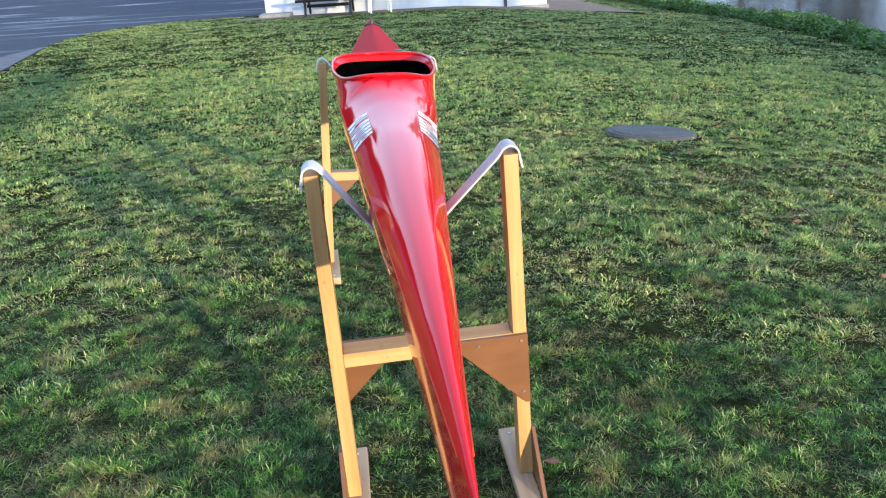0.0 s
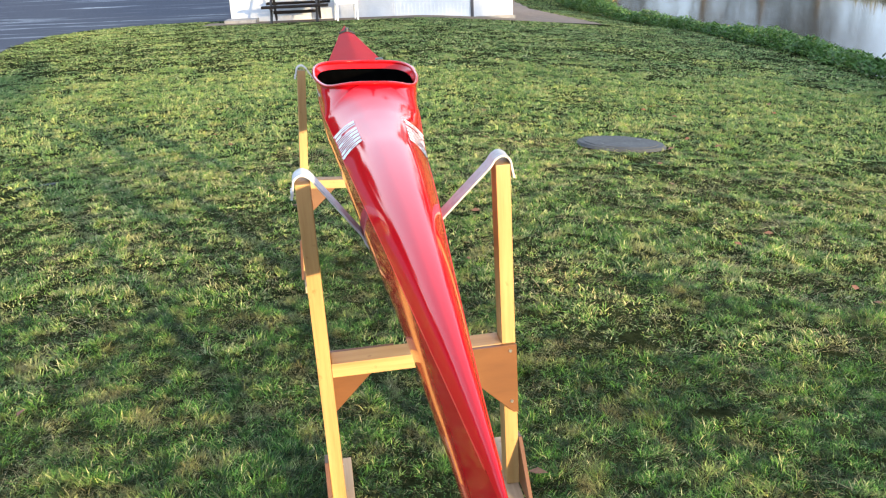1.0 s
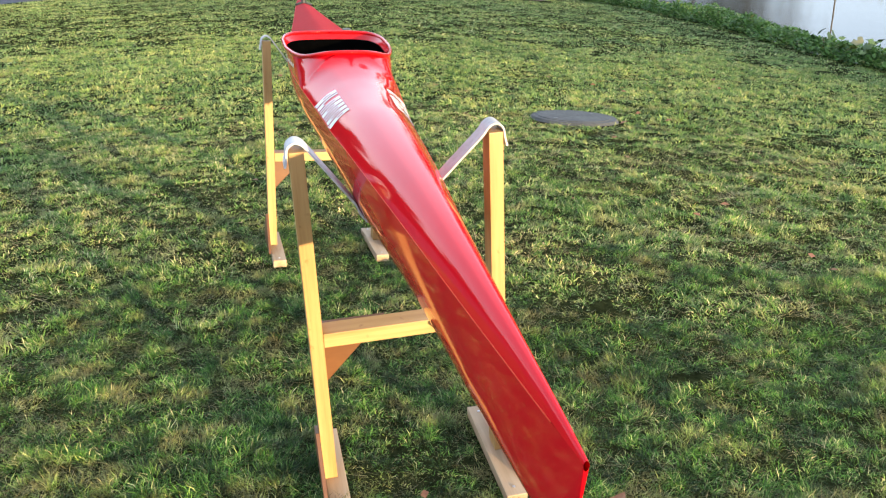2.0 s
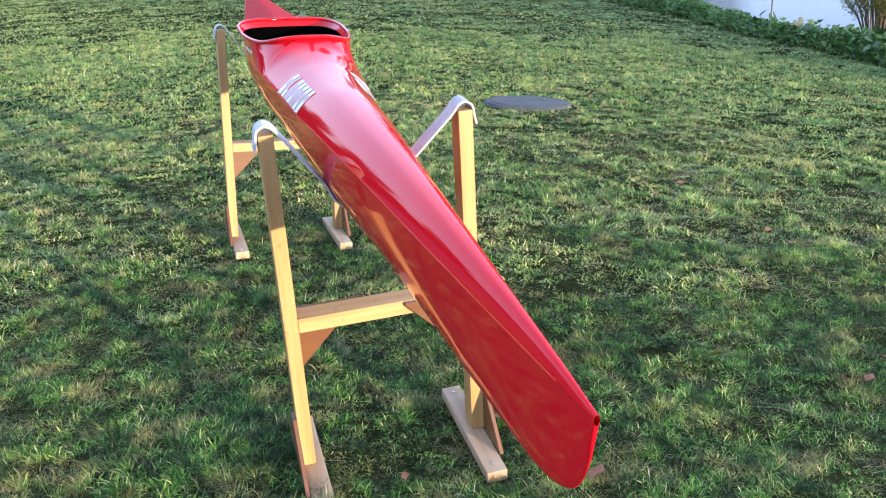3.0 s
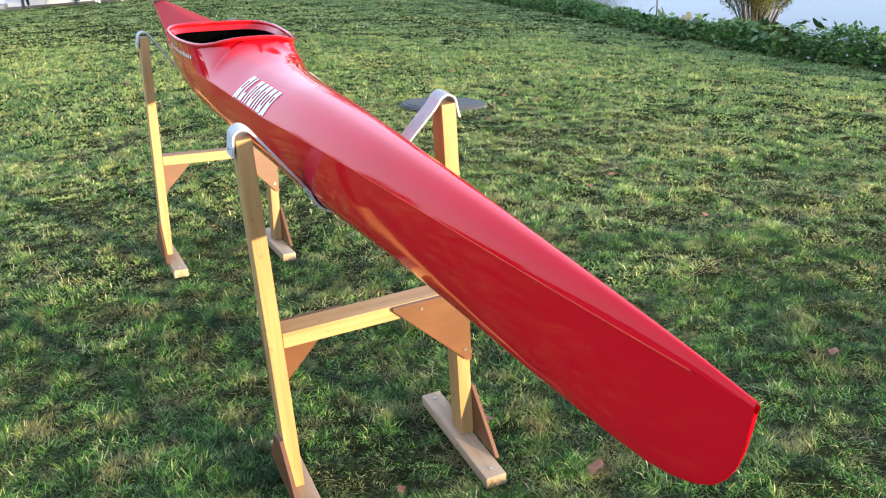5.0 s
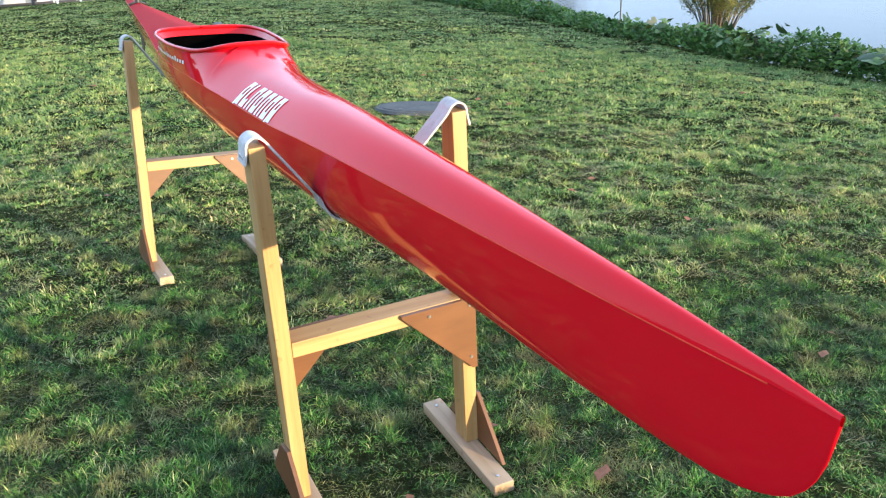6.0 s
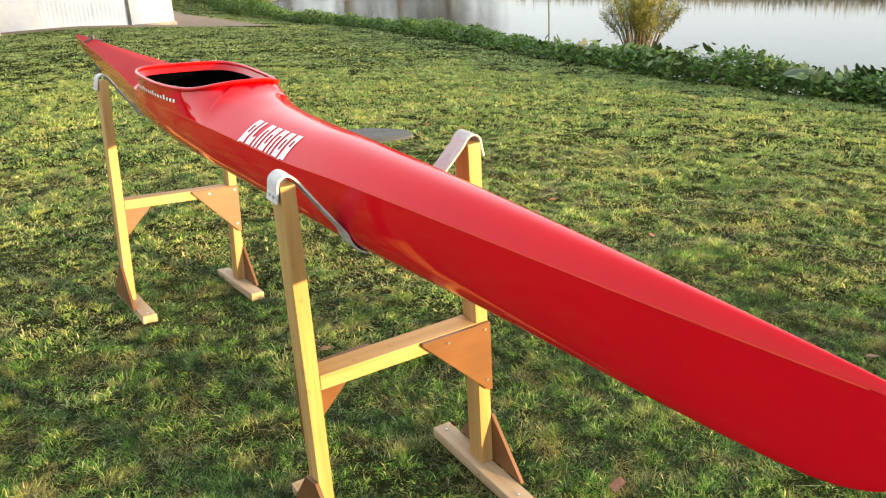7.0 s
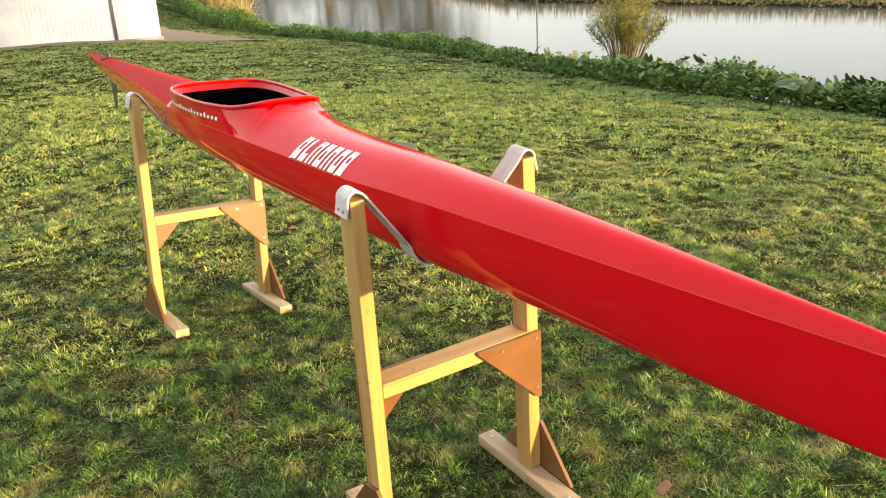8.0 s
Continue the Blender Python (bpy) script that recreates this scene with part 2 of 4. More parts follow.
def part(name, bm, material, parent, label="", smooth=False):
    """One mesh object out of a bmesh, under a thing or a part."""
    me = bpy.data.meshes.new(name)
    bmesh.ops.recalc_face_normals(bm, faces=bm.faces)
    bm.to_mesh(me)
    bm.free()
    me.materials.append(material)
    if smooth:
        me.polygons.foreach_set("use_smooth", [True] * len(me.polygons))
    ob = new(name, me)
    ob.parent = parent
    return tagged(ob, label)


def box_bm(x0, x1, y0, y1, z0, z1, bevel=0.002):
    bm = bmesh.new()
    bmesh.ops.create_cube(bm, size=1.0, matrix=Matrix.LocRotScale(((x0 + x1) / 2, (y0 + y1) / 2, (z0 + z1) / 2), None, (x1 - x0, y1 - y0, z1 - z0)))
    if bevel:
        bmesh.ops.bevel(bm, geom=bm.edges[:], offset=bevel, segments=2, affect="EDGES", profile=0.6)
    return bm


def plate_bm(outline, axis, at, thick, bevel=0.001):
    """A flat plate: an outline of pairs, pushed out along an axis ("x" or "y")."""
    bm = bmesh.new()
    put = (lambda u, v, d: (d, u, v)) if axis == "x" else (lambda u, v, d: (u, d, v))
    a = [bm.verts.new(put(u, v, at)) for u, v in outline]
    b = [bm.verts.new(put(u, v, at + thick)) for u, v in outline]
    bm.faces.new(a)
    bm.faces.new(b[::-1])
    for k in range(len(a)):
        bm.faces.new((a[k], a[k - 1], b[k - 1], b[k]))
    if bevel:
        bmesh.ops.bevel(bm, geom=bm.edges[:], offset=bevel, segments=1, affect="EDGES")
    return bm


def tube_bm(points, radius, sides=8, closed=False):
    bm = bmesh.new()
    pts = [Vector(p) for p in points]
    n = len(pts)
    rings = []
    for k, p in enumerate(pts):
        ahead = pts[(k + 1) % n] if closed or k < n - 1 else p
        behind = pts[k - 1] if closed or k else p
        way = (ahead - behind).normalized()
        side = way.cross(Vector((0, 0, 1)) if abs(way.z) < 0.95 else Vector((1, 0, 0))).normalized()
        up = side.cross(way)
        r = radius(k / max(n - 1, 1)) if callable(radius) else radius
        rings.append([bm.verts.new(p + r * (math.cos(j * math.tau / sides) * side + math.sin(j * math.tau / sides) * up)) for j in range(sides)])
    for k in range(n if closed else n - 1):
        a, b = rings[k], rings[(k + 1) % n]
        for j in range(sides):
            bm.faces.new((a[j], a[j - 1], b[j - 1], b[j]))
    if not closed:
        bm.faces.new(rings[0])
        bm.faces.new(rings[-1][::-1])
    return bm


def disc_bm(x, y, z, radius, height, axis="z", sides=24):
    bm = bmesh.new()
    turn = {"z": None, "y": Euler((math.pi / 2, 0, 0)), "x": Euler((0, math.pi / 2, 0))}[axis]
    bmesh.ops.create_cone(bm, cap_ends=True, segments=sides, radius1=radius, radius2=radius * 0.94, depth=height, matrix=Matrix.LocRotScale((x, y, z), turn, None))
    return bm


def empty(name, m, label, category, group=""):
    ob = new(name)
    ob.empty_display_size = 0.1
    ob.matrix_world = m
    return tagged(ob, label, category, group)


# ---- ground ----
def soft_up(v, k):
    return 0.5 * (v + np.sqrt(v * v + k * k))


SHORE_Y = (-60.0, -12.0, -5.0, 0.0, 4.0, 6.5, 9.0, 12.0, 16.0, 22.0, 26.0, 34.0, 60.0)
SHORE_X = (36.0, 30.0, 20.0, 9.5, 7.0, 6.5, 6.2, 6.3, 6.7, 6.9, 6.0, 5.6, 5.6)
FAR_POINT, FAR_WAY = (18.6, 31.8), (-0.467, 0.884)
WATER = -2.2


def shore(y):
    """Where the mown grass ends and the planted bank begins."""
    return np.interp(y, SHORE_Y, SHORE_X)


def past_far(x, y):
    """How far beyond the other bank's waterline a place lies."""
    dx, dy = np.asarray(x) - FAR_POINT[0], np.asarray(y) - FAR_POINT[1]
    return dx * FAR_WAY[1] - dy * FAR_WAY[0] - 0.65 * np.clip(dx * FAR_WAY[0] + dy * FAR_WAY[1] - 2.0, 0, 30)


LATTICE = np.random.default_rng(5).random((256, 256))


def lumpy(x, y, cell, shift=0):
    """Smooth value noise from 0 to 1 with lumps about one cell wide."""
    u, v = np.asarray(x, float) / cell + 17.3 * shift, np.asarray(y, float) / cell + 5.7 * shift
    i, j = np.floor(u).astype(int), np.floor(v).astype(int)
    f, g = u - i, v - j
    f, g = f * f * (3 - 2 * f), g * g * (3 - 2 * g)
    i0, i1, j0, j1 = i % 256, (i + 1) % 256, j % 256, (j + 1) % 256
    return (LATTICE[i0, j0] * (1 - f) + LATTICE[i1, j0] * f) * (1 - g) + (LATTICE[i0, j1] * (1 - f) + LATTICE[i1, j1] * f) * g


def lump(x, y):
    """Uneven turf: broad humps, ruts left by the mower, small tussocks."""
    along, across = 0.93 * x - 0.36 * y, 0.36 * x + 0.93 * y
    near = 1 / (1 + ((np.abs(x + 0.2) / 0.9) ** 4 + (np.abs(y - 2.7) / 1.6) ** 6))
    rut = lumpy(along / 2.2, across, 0.16, 1) - 0.5
    tussock = lumpy(x, y, 0.13, 3) - 0.5
    rough = np.clip(x - 0.4, 0, 1) * np.clip((9 - y) / 4, 0.3, 1)
    return 0.020 * (lumpy(x, y, 0.9, 2) - 0.5) * (1 - near) + (0.006 + 0.022 * rough) * rut * (1 - 0.8 * near) + ((0.015 + 0.010 * rough) * tussock + (0.012 + 0.012 * rough) * (lumpy(x, y, 0.075, 13) - 0.5)) * (1 - 0.4 * near)


# the wet asphalt yard, edged by the curved border of the lawn
YARD_Y = (-40.0, 9.0, 13.2, 15.8, 19.2, 22.4, 24.6, 26.2, 26.8)
YARD_X = (-6.0, -6.1, -6.65, -7.4, -8.4, -8.9, -8.6, -7.3, -5.45)


def height(x, y):
    x, y = np.asarray(x, float), np.asarray(y, float)
    xl = np.minimum(x, shore(y) + 0.6)
    even_out = np.clip((x - np.interp(y, YARD_Y, YARD_X)) / 0.4, 0, 1) * np.clip((24.2 - y) / 0.6, 0, 1)
    yl = np.clip(y, -40, 33)
    land = 0.015 - 0.02 * (yl - 2) - 0.035 * soft_up(yl - 4.5, 1.0) - 0.085 * soft_up(xl - 0.3, 0.5) + lump(x, y) * even_out * (1 - 0.7 * np.clip((y - 5) / 5, 0, 1))
    land = land - 0.035 * np.exp(-((x + 0.1) / 0.38) ** 2 - ((y - 3.8) / 0.5) ** 2)
    d = x - shore(y) - 0.6
    bank = land - 0.5 * soft_up(d, 0.4)
    bank = np.maximum(bank, WATER - 0.8)
    over = past_far(x, y)
    far = np.clip(WATER - 0.15 + 0.35 * over, WATER - 0.8, WATER + 0.3)
    return np.where(over > -0.5, np.where(d > 0, far, land), np.where(d > -0.3, bank, land))


def grid_mesh(name, xs, ys, material, lift=0.0, keep=None):
    X, Y = np.meshgrid(xs, ys, indexing="ij")
    Z = height(X, Y) + lift
    n, m = X.shape
    verts = np.stack([X.ravel(), Y.ravel(), Z.ravel()], 1)
    i, j = np.meshgrid(np.arange(n - 1), np.arange(m - 1), indexing="ij")
    a = (i * m + j).ravel()
    faces = np.stack([a, a + m, a + m + 1, a + 1], 1)
    if keep is not None:
        mid = (verts[faces[:, 0]] + verts[faces[:, 2]]) / 2
        faces = faces[keep(mid[:, 0], mid[:, 1])]
    used, back_index = np.unique(faces, return_inverse=True)
    return mesh_of(name, verts[used].tolist(), back_index.reshape(-1, 4).tolist(), material, True)


def spread(parts):
    out = []
    for a, b, step in parts:
        out += list(np.arange(a, b, step))
    return np.array(out + [parts[-1][1]])


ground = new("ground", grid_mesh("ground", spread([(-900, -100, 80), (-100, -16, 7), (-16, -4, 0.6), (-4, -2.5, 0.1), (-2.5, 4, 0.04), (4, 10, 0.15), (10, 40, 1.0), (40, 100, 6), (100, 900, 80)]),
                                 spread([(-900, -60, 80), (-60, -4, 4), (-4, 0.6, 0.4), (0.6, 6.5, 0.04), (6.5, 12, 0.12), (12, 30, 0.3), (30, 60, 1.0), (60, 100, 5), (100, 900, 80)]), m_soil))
tagged(ground, "sloping turf ground with soil darkened for shade between grass", "ground", kind="structure")

water = new("water", mesh_of("water", [(5, -900, WATER), (900, -900, WATER), (900, 900, WATER), (5, 900, WATER)], [(0, 1, 2, 3)], m_water))
tagged(water, "calm pale river water mirroring the bright sky", "water", kind="structure")


def in_yard(x, y):
    edge = np.interp(y, YARD_Y, YARD_X)
    return (x < edge) | ((y > 26.4) & (x < -5.3)) | ((y > 34) & (x < 2.0))


def in_path(x, y):
    near_wall = (y > 24.1) & (y < 25.3) & (x > -5.6) & (x < 3.2)
    return near_wall | ((x > 2.6) & (x < 4.95 - 0.09 * (y - 24.1)) & (y > 24.3 - 0.55 * (x - 2.6)) & (y < 42))


def bare(x, y):
    d1 = np.hypot(x - 1.43, (y - 6.47))
    d2 = np.hypot(x + 2.55, (y - 5.70))
    hole = np.hypot((x - 0.66) / 0.06, (y - 2.87) / 0.06)
    hole2 = np.hypot((x - 0.80) / 0.07, (y - 2.35) / 0.06)
    return (d1 < 0.30) | (d2 < 0.06) | (hole < 1) | (hole2 < 1)


yard = new("road", grid_mesh("road", spread([(-70, -14, 4), (-14, -4.8, 0.12)]), spread([(-30, 8, 2), (8, 36, 0.15), (36, 70, 3)]), m_asphalt, 0.006,
                             lambda x, y: in_yard(x, y) & (x < -5.3)))
tagged(yard, "dark wet asphalt yard beside the lawn", "road", kind="structure")
kerb = new("kerb", grid_mesh("kerb", spread([(-9.5, -5.5, 0.05)]), spread([(8.0, 18.2, 0.05)]), m_kerb, 0.03,
                                       lambda x, y: (x < np.interp(y, YARD_Y, YARD_X) + 0.02) & (x > np.interp(y, YARD_Y, YARD_X) - np.clip(0.25 * (18.2 - y), 0.0, 1.0))))
tagged(kerb, "pale worn concrete edging between lawn and asphalt", "kerb", kind="structure")
path = new("pavement", grid_mesh("pavement", spread([(-5.6, 7.0, 0.1)]), spread([(24, 42, 0.1)]), m_path, 0.006, in_path))
tagged(path, "worn brown paved path along the white building", "path", kind="structure")


# ---- kayak ----
BOW = (-0.005, 0.661)
TURN_KAYAK = 5.47
LENGTH = 5.24
half_width = hermite((0, 0.1, 0.2, 0.35, 0.5, 0.75, 1.0, 1.3, 1.6, 1.9, 2.15, 2.5, 2.8, 3.1, 3.4, 3.8, 4.2, 4.6, 4.95, 5.15, 5.24),
                     (0.003, 0.009, 0.015, 0.025, 0.035, 0.052, 0.070, 0.090, 0.109, 0.131, 0.150, 0.165, 0.160, 0.142, 0.122, 0.097, 0.072, 0.048, 0.026, 0.011, 0.004))
seam_z = hermite((0, 0.2, 0.5, 1.0, 1.3, 1.55, 1.9, 2.3, 2.8, 3.3, 4.0, 4.6, 5.24), (0.914, 0.902, 0.888, 0.868, 0.854, 0.839, 0.834, 0.828, 0.810, 0.807, 0.791, 0.777, 0.757))
deck_z = hermite((0, 0.1, 0.3, 0.6, 1.0, 1.4, 1.6, 1.75, 1.86, 1.96, 2.03, 2.06, 2.9, 2.96, 3.15, 3.5, 4.2, 4.8, 5.24),
                 (0.918, 0.923, 0.926, 0.927, 0.924, 0.917, 0.909, 0.906, 0.910, 0.922, 0.934, 0.945, 0.878, 0.858, 0.848, 0.833, 0.808, 0.788, 0.767))
keel_z = hermite((0, 0.006, 0.015, 0.036, 0.077, 0.13, 0.25, 0.45, 0.75, 1.0, 1.35, 1.8, 2.3, 2.8, 3.4, 4.0, 4.6, 5.0, 5.2, 5.24),
                 (0.910, 0.868, 0.842, 0.812, 0.788, 0.771, 0.756, 0.741, 0.725, 0.711, 0.693, 0.690, 0.686, 0.678, 0.664, 0.664, 0.678, 0.705, 0.735, 0.750))
box_form = hermite((0, 0.8, 1.4, 1.75, 2.0, 2.06, 2.11, 2.16, 2.25, 2.5, 2.75, 2.88, 2.92, 3.1, 3.3, 5.24), (2.6, 2.7, 2.6, 2.4, 2.1, 1.95, 1.9, 1.8, 1.6, 1.4, 1.4, 1.6, 2.0, 1.5, 1.3, 1.3))
edge_form = hermite((0, 1.4, 1.8, 2.06, 2.4, 2.92, 5.24), (1.0, 1.0, 0.95, 0.90, 0.90, 1.0, 1.0))
full_form = hermite((0, 0.6, 1.3, 2.2, 3.2, 4.2, 5.24), (0.95, 1.05, 1.55, 2.3, 2.2, 1.3, 0.95))
RIM_S = (2.06, 2.072, 2.11, 2.16, 2.22, 2.30, 2.40, 2.5, 2.65, 2.75, 2.82, 2.865, 2.89, 2.90)
RIM_W = (0.0, 0.045, 0.086, 0.115, 0.137, 0.154, 0.168, 0.177, 0.180, 0.172, 0.150, 0.112, 0.060, 0.0)
RIM_Z = (0.942, 0.939, 0.928, 0.914, 0.904, 0.898, 0.893, 0.890, 0.888, 0.886, 0.885, 0.883, 0.881, 0.880)
rim_w, rim_z = hermite(RIM_S, RIM_W), hermite(RIM_S, RIM_Z)

kayak = empty("kayak", pose(BOW[0], BOW[1], 0.80, 0, 0, TURN_KAYAK) @ pose(0, 0, 0, 0, 2.6, 0) @ pose(0, 0, -0.80),
              "glossy red racing kayak resting in straps of two wooden stands", "kayak")


def deck_point(s, q):
    """A place on the deck: q from -1 (left seam) over 0 (ridge or rim) to 1 (right seam)."""
    a, side = abs(q), (1 if q >= 0 else -1)
    w, zs = half_width(s), seam_z(s)
    p, k = box_form(s), edge_form(s)
    if 2.06 < s < 2.90:
        xi, zi = rim_w(s), rim_z(s)
        return Vector((side * (xi + (w - xi) * a), s, zs + (zi - zs) * max(0.0, 1 - a ** p) ** k))
    return Vector((side * w * a, s, zs + (deck_z(s) - zs) * max(0.0, 1 - a ** p) ** k))


def hull_point(s, q):
    """A place on the hull: q from -1 (left seam) over 0 (keel) to 1 (right seam)."""
    a, side = abs(q), (1 if q >= 0 else -1)
    w, zs, zk, f = half_width(s), seam_z(s), keel_z(s), full_form(s)
    angle = a * math.pi / 2
    x = w * math.sin(angle) ** (1.0 / f if f > 1 else 1.15 / f)
    return Vector((side * x, s, zs - (zs - zk) * max(0.0, math.cos(angle)) ** (0.92 if f > 1.2 else 1.0)))


def loft(point, stations, qs):
    bm = bmesh.new()
    rows = [[bm.verts.new(point(s, q)) for q in qs] for s in stations]
    for a, b in zip(rows, rows[1:]):
        for k in range(len(qs) - 1):
            bm.faces.new((a[k], a[k + 1], b[k + 1], b[k]))
    bmesh.ops.remove_doubles(bm, verts=bm.verts[:], dist=0.00005)
    return bm


even = [0.0005, 0.003, 0.007, 0.015, 0.025, 0.04, 0.06, 0.08, 0.1] + list(np.arange(0.14, 5.24, 0.04)) + [5.239]
hull = part("hull", loft(hull_point, even, [k / 14 for k in range(-14, 15)]), m_hull, kayak, smooth=True)
fore = [k for k in even if k < 1.8] + list(np.arange(1.8, 2.06, 0.012)) + [2.0599]
aft = [2.9001, 2.91, 2.92, 2.93, 2.945, 2.96, 2.98] + [k for k in even if k > 3.0]
mid = [2.0601, 2.062, 2.064, 2.068, 2.074, 2.082, 2.09, 2.10, 2.115, 2.13, 2.15, 2.175] + list(np.arange(2.20, 2.82, 0.03)) + [2.82, 2.84, 2.853, 2.865, 2.878, 2.885, 2.89, 2.895, 2.8999]
q_all = [math.sin(k / 16 * math.pi / 2) for k in range(-16, 17)]
deck_bm = bmesh.new()
for stations, left_open in ((fore, False), (mid, True), (aft, False)):
    for half in ((q_all[:17], q_all[16:]) if left_open else (q_all,)):
        qs = [(-1e-9 if left_open and half[0] < 0 and abs(q) < 1e-9 else q) for q in half]
        rows = [[deck_bm.verts.new(deck_point(s, q)) for q in qs] for s in stations]
        for a, b in zip(rows, rows[1:]):
            for k in range(len(qs) - 1):
                deck_bm.faces.new((a[k], a[k + 1], b[k + 1], b[k]))
bmesh.ops.remove_doubles(deck_bm, verts=deck_bm.verts[:], dist=0.0009)
for k in range(56):
    low, high = 1.79 + 0.022 * (k * 7 % 11), 2.28 - 0.012 * (k * 3 % 7)
    blend = [v for v in deck_bm.verts if low < v.co.y < high and not v.is_boundary]
    bmesh.ops.smooth_vert(deck_bm, verts=blend, factor=0.5, use_axis_x=True, use_axis_y=True, use_axis_z=True)
for face in deck_bm.faces:
    face.material_index = 1 if face.calc_center_median().y > 2.93 else 0
deck = part("deck", deck_bm, m_hull, kayak, smooth=True)
deck.data.materials.append(m_aft)
visor = lambda s: s - 0.012 * max(0.0, 1 - (s - 2.06) / 0.10)
rim_line = [Vector((-rim_w(s), visor(s), rim_z(s) + 0.003)) for s in mid] + [Vector((rim_w(s), visor(s), rim_z(s) + 0.003)) for s in mid[::-1]]
part("coaming_rim", tube_bm(rim_line, 0.0062, 8, True), m_rim, kayak, "rounded red cockpit rim", smooth=True)


def liner_point(k, v):
    p = rim_line[k % len(rim_line)]
    c = Vector((0, 2.49, 0))
    inward = 1 - 0.05 * min(v * 6, 1.0) - 0.30 * v
    return Vector((p.x * inward, c.y + (p.y - c.y) * inward, p.z - 0.002 - 0.19 * v))


def liner(levels, floor):
    bm = bmesh.new()
    rows = [[bm.verts.new(liner_point(k, v)) for k in range(len(rim_line))] for v in levels]
    for a, b in zip(rows, rows[1:]):
        for k in range(len(a)):
            bm.faces.new((a[k], a[k - 1], b[k - 1], b[k]))
    if floor:
        bm.faces.new(rows[-1])
    return bm


part("coaming_wall", liner((0.0, 0.06, 0.11), False), m_rim, kayak, "red inner band below the rim", smooth=True)
part("cockpit_liner", liner((0.111, 0.3, 0.6, 1.0), True), m_inside, kayak, "cockpit interior with its shade painted near-black", smooth=True)
for side in (-1, 1):
    part("seam", tube_bm([hull_point(s, side) + Vector((side * 0.0002, 0, 0)) for s in even[7:-1]], 0.0009, 6), m_seam, kayak, "thin orange-red joint line", smooth=True)

# rudder blade, tiller bar and small deck fittings
part("rudder", plate_bm([(4.57, 0.665), (4.69, 0.668), (4.675, 0.59), (4.645, 0.532), (4.625, 0.530), (4.60, 0.59)], "x", -0.004, 0.008), m_black, kayak, "slim black rudder blade")
part("tiller_bar", tube_bm([deck_point(4.66, q) + Vector((0, 0, 0.008)) for q in (-1.05, -0.6, 0, 0.6, 1.05)], 0.006, 8), m_black, kayak, "dark bar across the stern deck", smooth=True)
part("rudder_fitting", disc_bm(0, 4.66, deck_z(4.66) + 0.012, 0.014, 0.02), m_black, kayak)
part("deck_cleat", box_bm(0.060, 0.092, 2.925, 2.96, 0.846, 0.890, 0.006), m_black, kayak, "small black fitting behind the cockpit")


def decal(name, shapes, place, material, label):
    """Thin vinyl shapes, each a part of its own, laid on the curved skin."""
    for shape in shapes:
        bm, n = bmesh.new(), 5
        for (u0, v0, u1, v1, lean) in shape:
            rows = []
            for i in range(n + 1):
                row = []
                for j in range(n + 1):
                    v = v0 + (v1 - v0) * j / n
                    row.append(bm.verts.new(place(u0 + (u1 - u0) * i / n + lean * v, v)))
                rows.append(row)
            for i in range(n):
                for j in range(n):
                    bm.faces.new((rows[i][j], rows[i + 1][j], rows[i + 1][j + 1], rows[i][j + 1]))
        bmesh.ops.remove_doubles(bm, verts=bm.verts[:], dist=0.0004)
        part(name, bm, material, kayak, label)


def on_deck(side):
    def place(u, v):
        """u runs along the mark from the cockpit to the bow, v from the seam upwards."""
        s = 1.805 - u * 0.285
        q = 0.985 - v * 0.42
        e = 0.001
        p = deck_point(s, side * q)
        across = deck_point(s, side * (q - e)) - p
        along = deck_point(s + e, side * q) - p
        nrm = across.cross(along).normalized()
        return p + nrm * (0.0016 if nrm.z > 0 else -0.0016)
    return place


# a white mark of seven slanted blocks, each with a slot of another place and length
MARK = []
for k, (slot, lo, hi) in enumerate(((0.30, 0.34, 0.72), (0.36, 0.26, 1.0), (0.30, 0.0, 0.74), (0.30, 0.22, 0.62), (0.32, 0.0, 0.70), (0.34, 0.22, 0.66), (0.30, 0.42, 0.70))):
    u, w, lean = k * 0.142, 0.100, 0.09
    a, b = u + w * slot, u + w * (slot + 0.40)
    pieces = [(u, -0.08 if k in (0, 6) else 0.0, a, 1.0, lean), (b, 0.0, u + w, 1.0 if k != 1 else 0.3, lean)]
    if lo > 0:
        pieces.append((a, 0.0, b, lo, lean))
    if hi < 1:
        pieces.append((a, hi, b, 1.0, lean))
    MARK.append(pieces)
for side in (-1, 1):
    decal("mark_block", MARK, on_deck(side), m_white, "white slanted block")


def on_side(side):
    def place(u, v):
        s = 2.80 - u * 0.55
        p = deck_point(s, side * (0.80 - 0.30 * v))
        return p + Vector((side * 0.0022, 0, 0.0008))
    return place


BARS = [[(k * 0.058, 0.20, k * 0.058 + 0.030, 0.62 if k % 4 else 0.85, 0.02)] for k in range(16)]
for side in (-1, 1):
    decal("lettering_bar", BARS, on_side(side), m_white, "small white bar")


# ---- stands ----
def kayak_section(y_world):
    """The kayak's station that lies over a stand."""
    return (y_world - BOW[1]) / math.cos(radians(TURN_KAYAK))


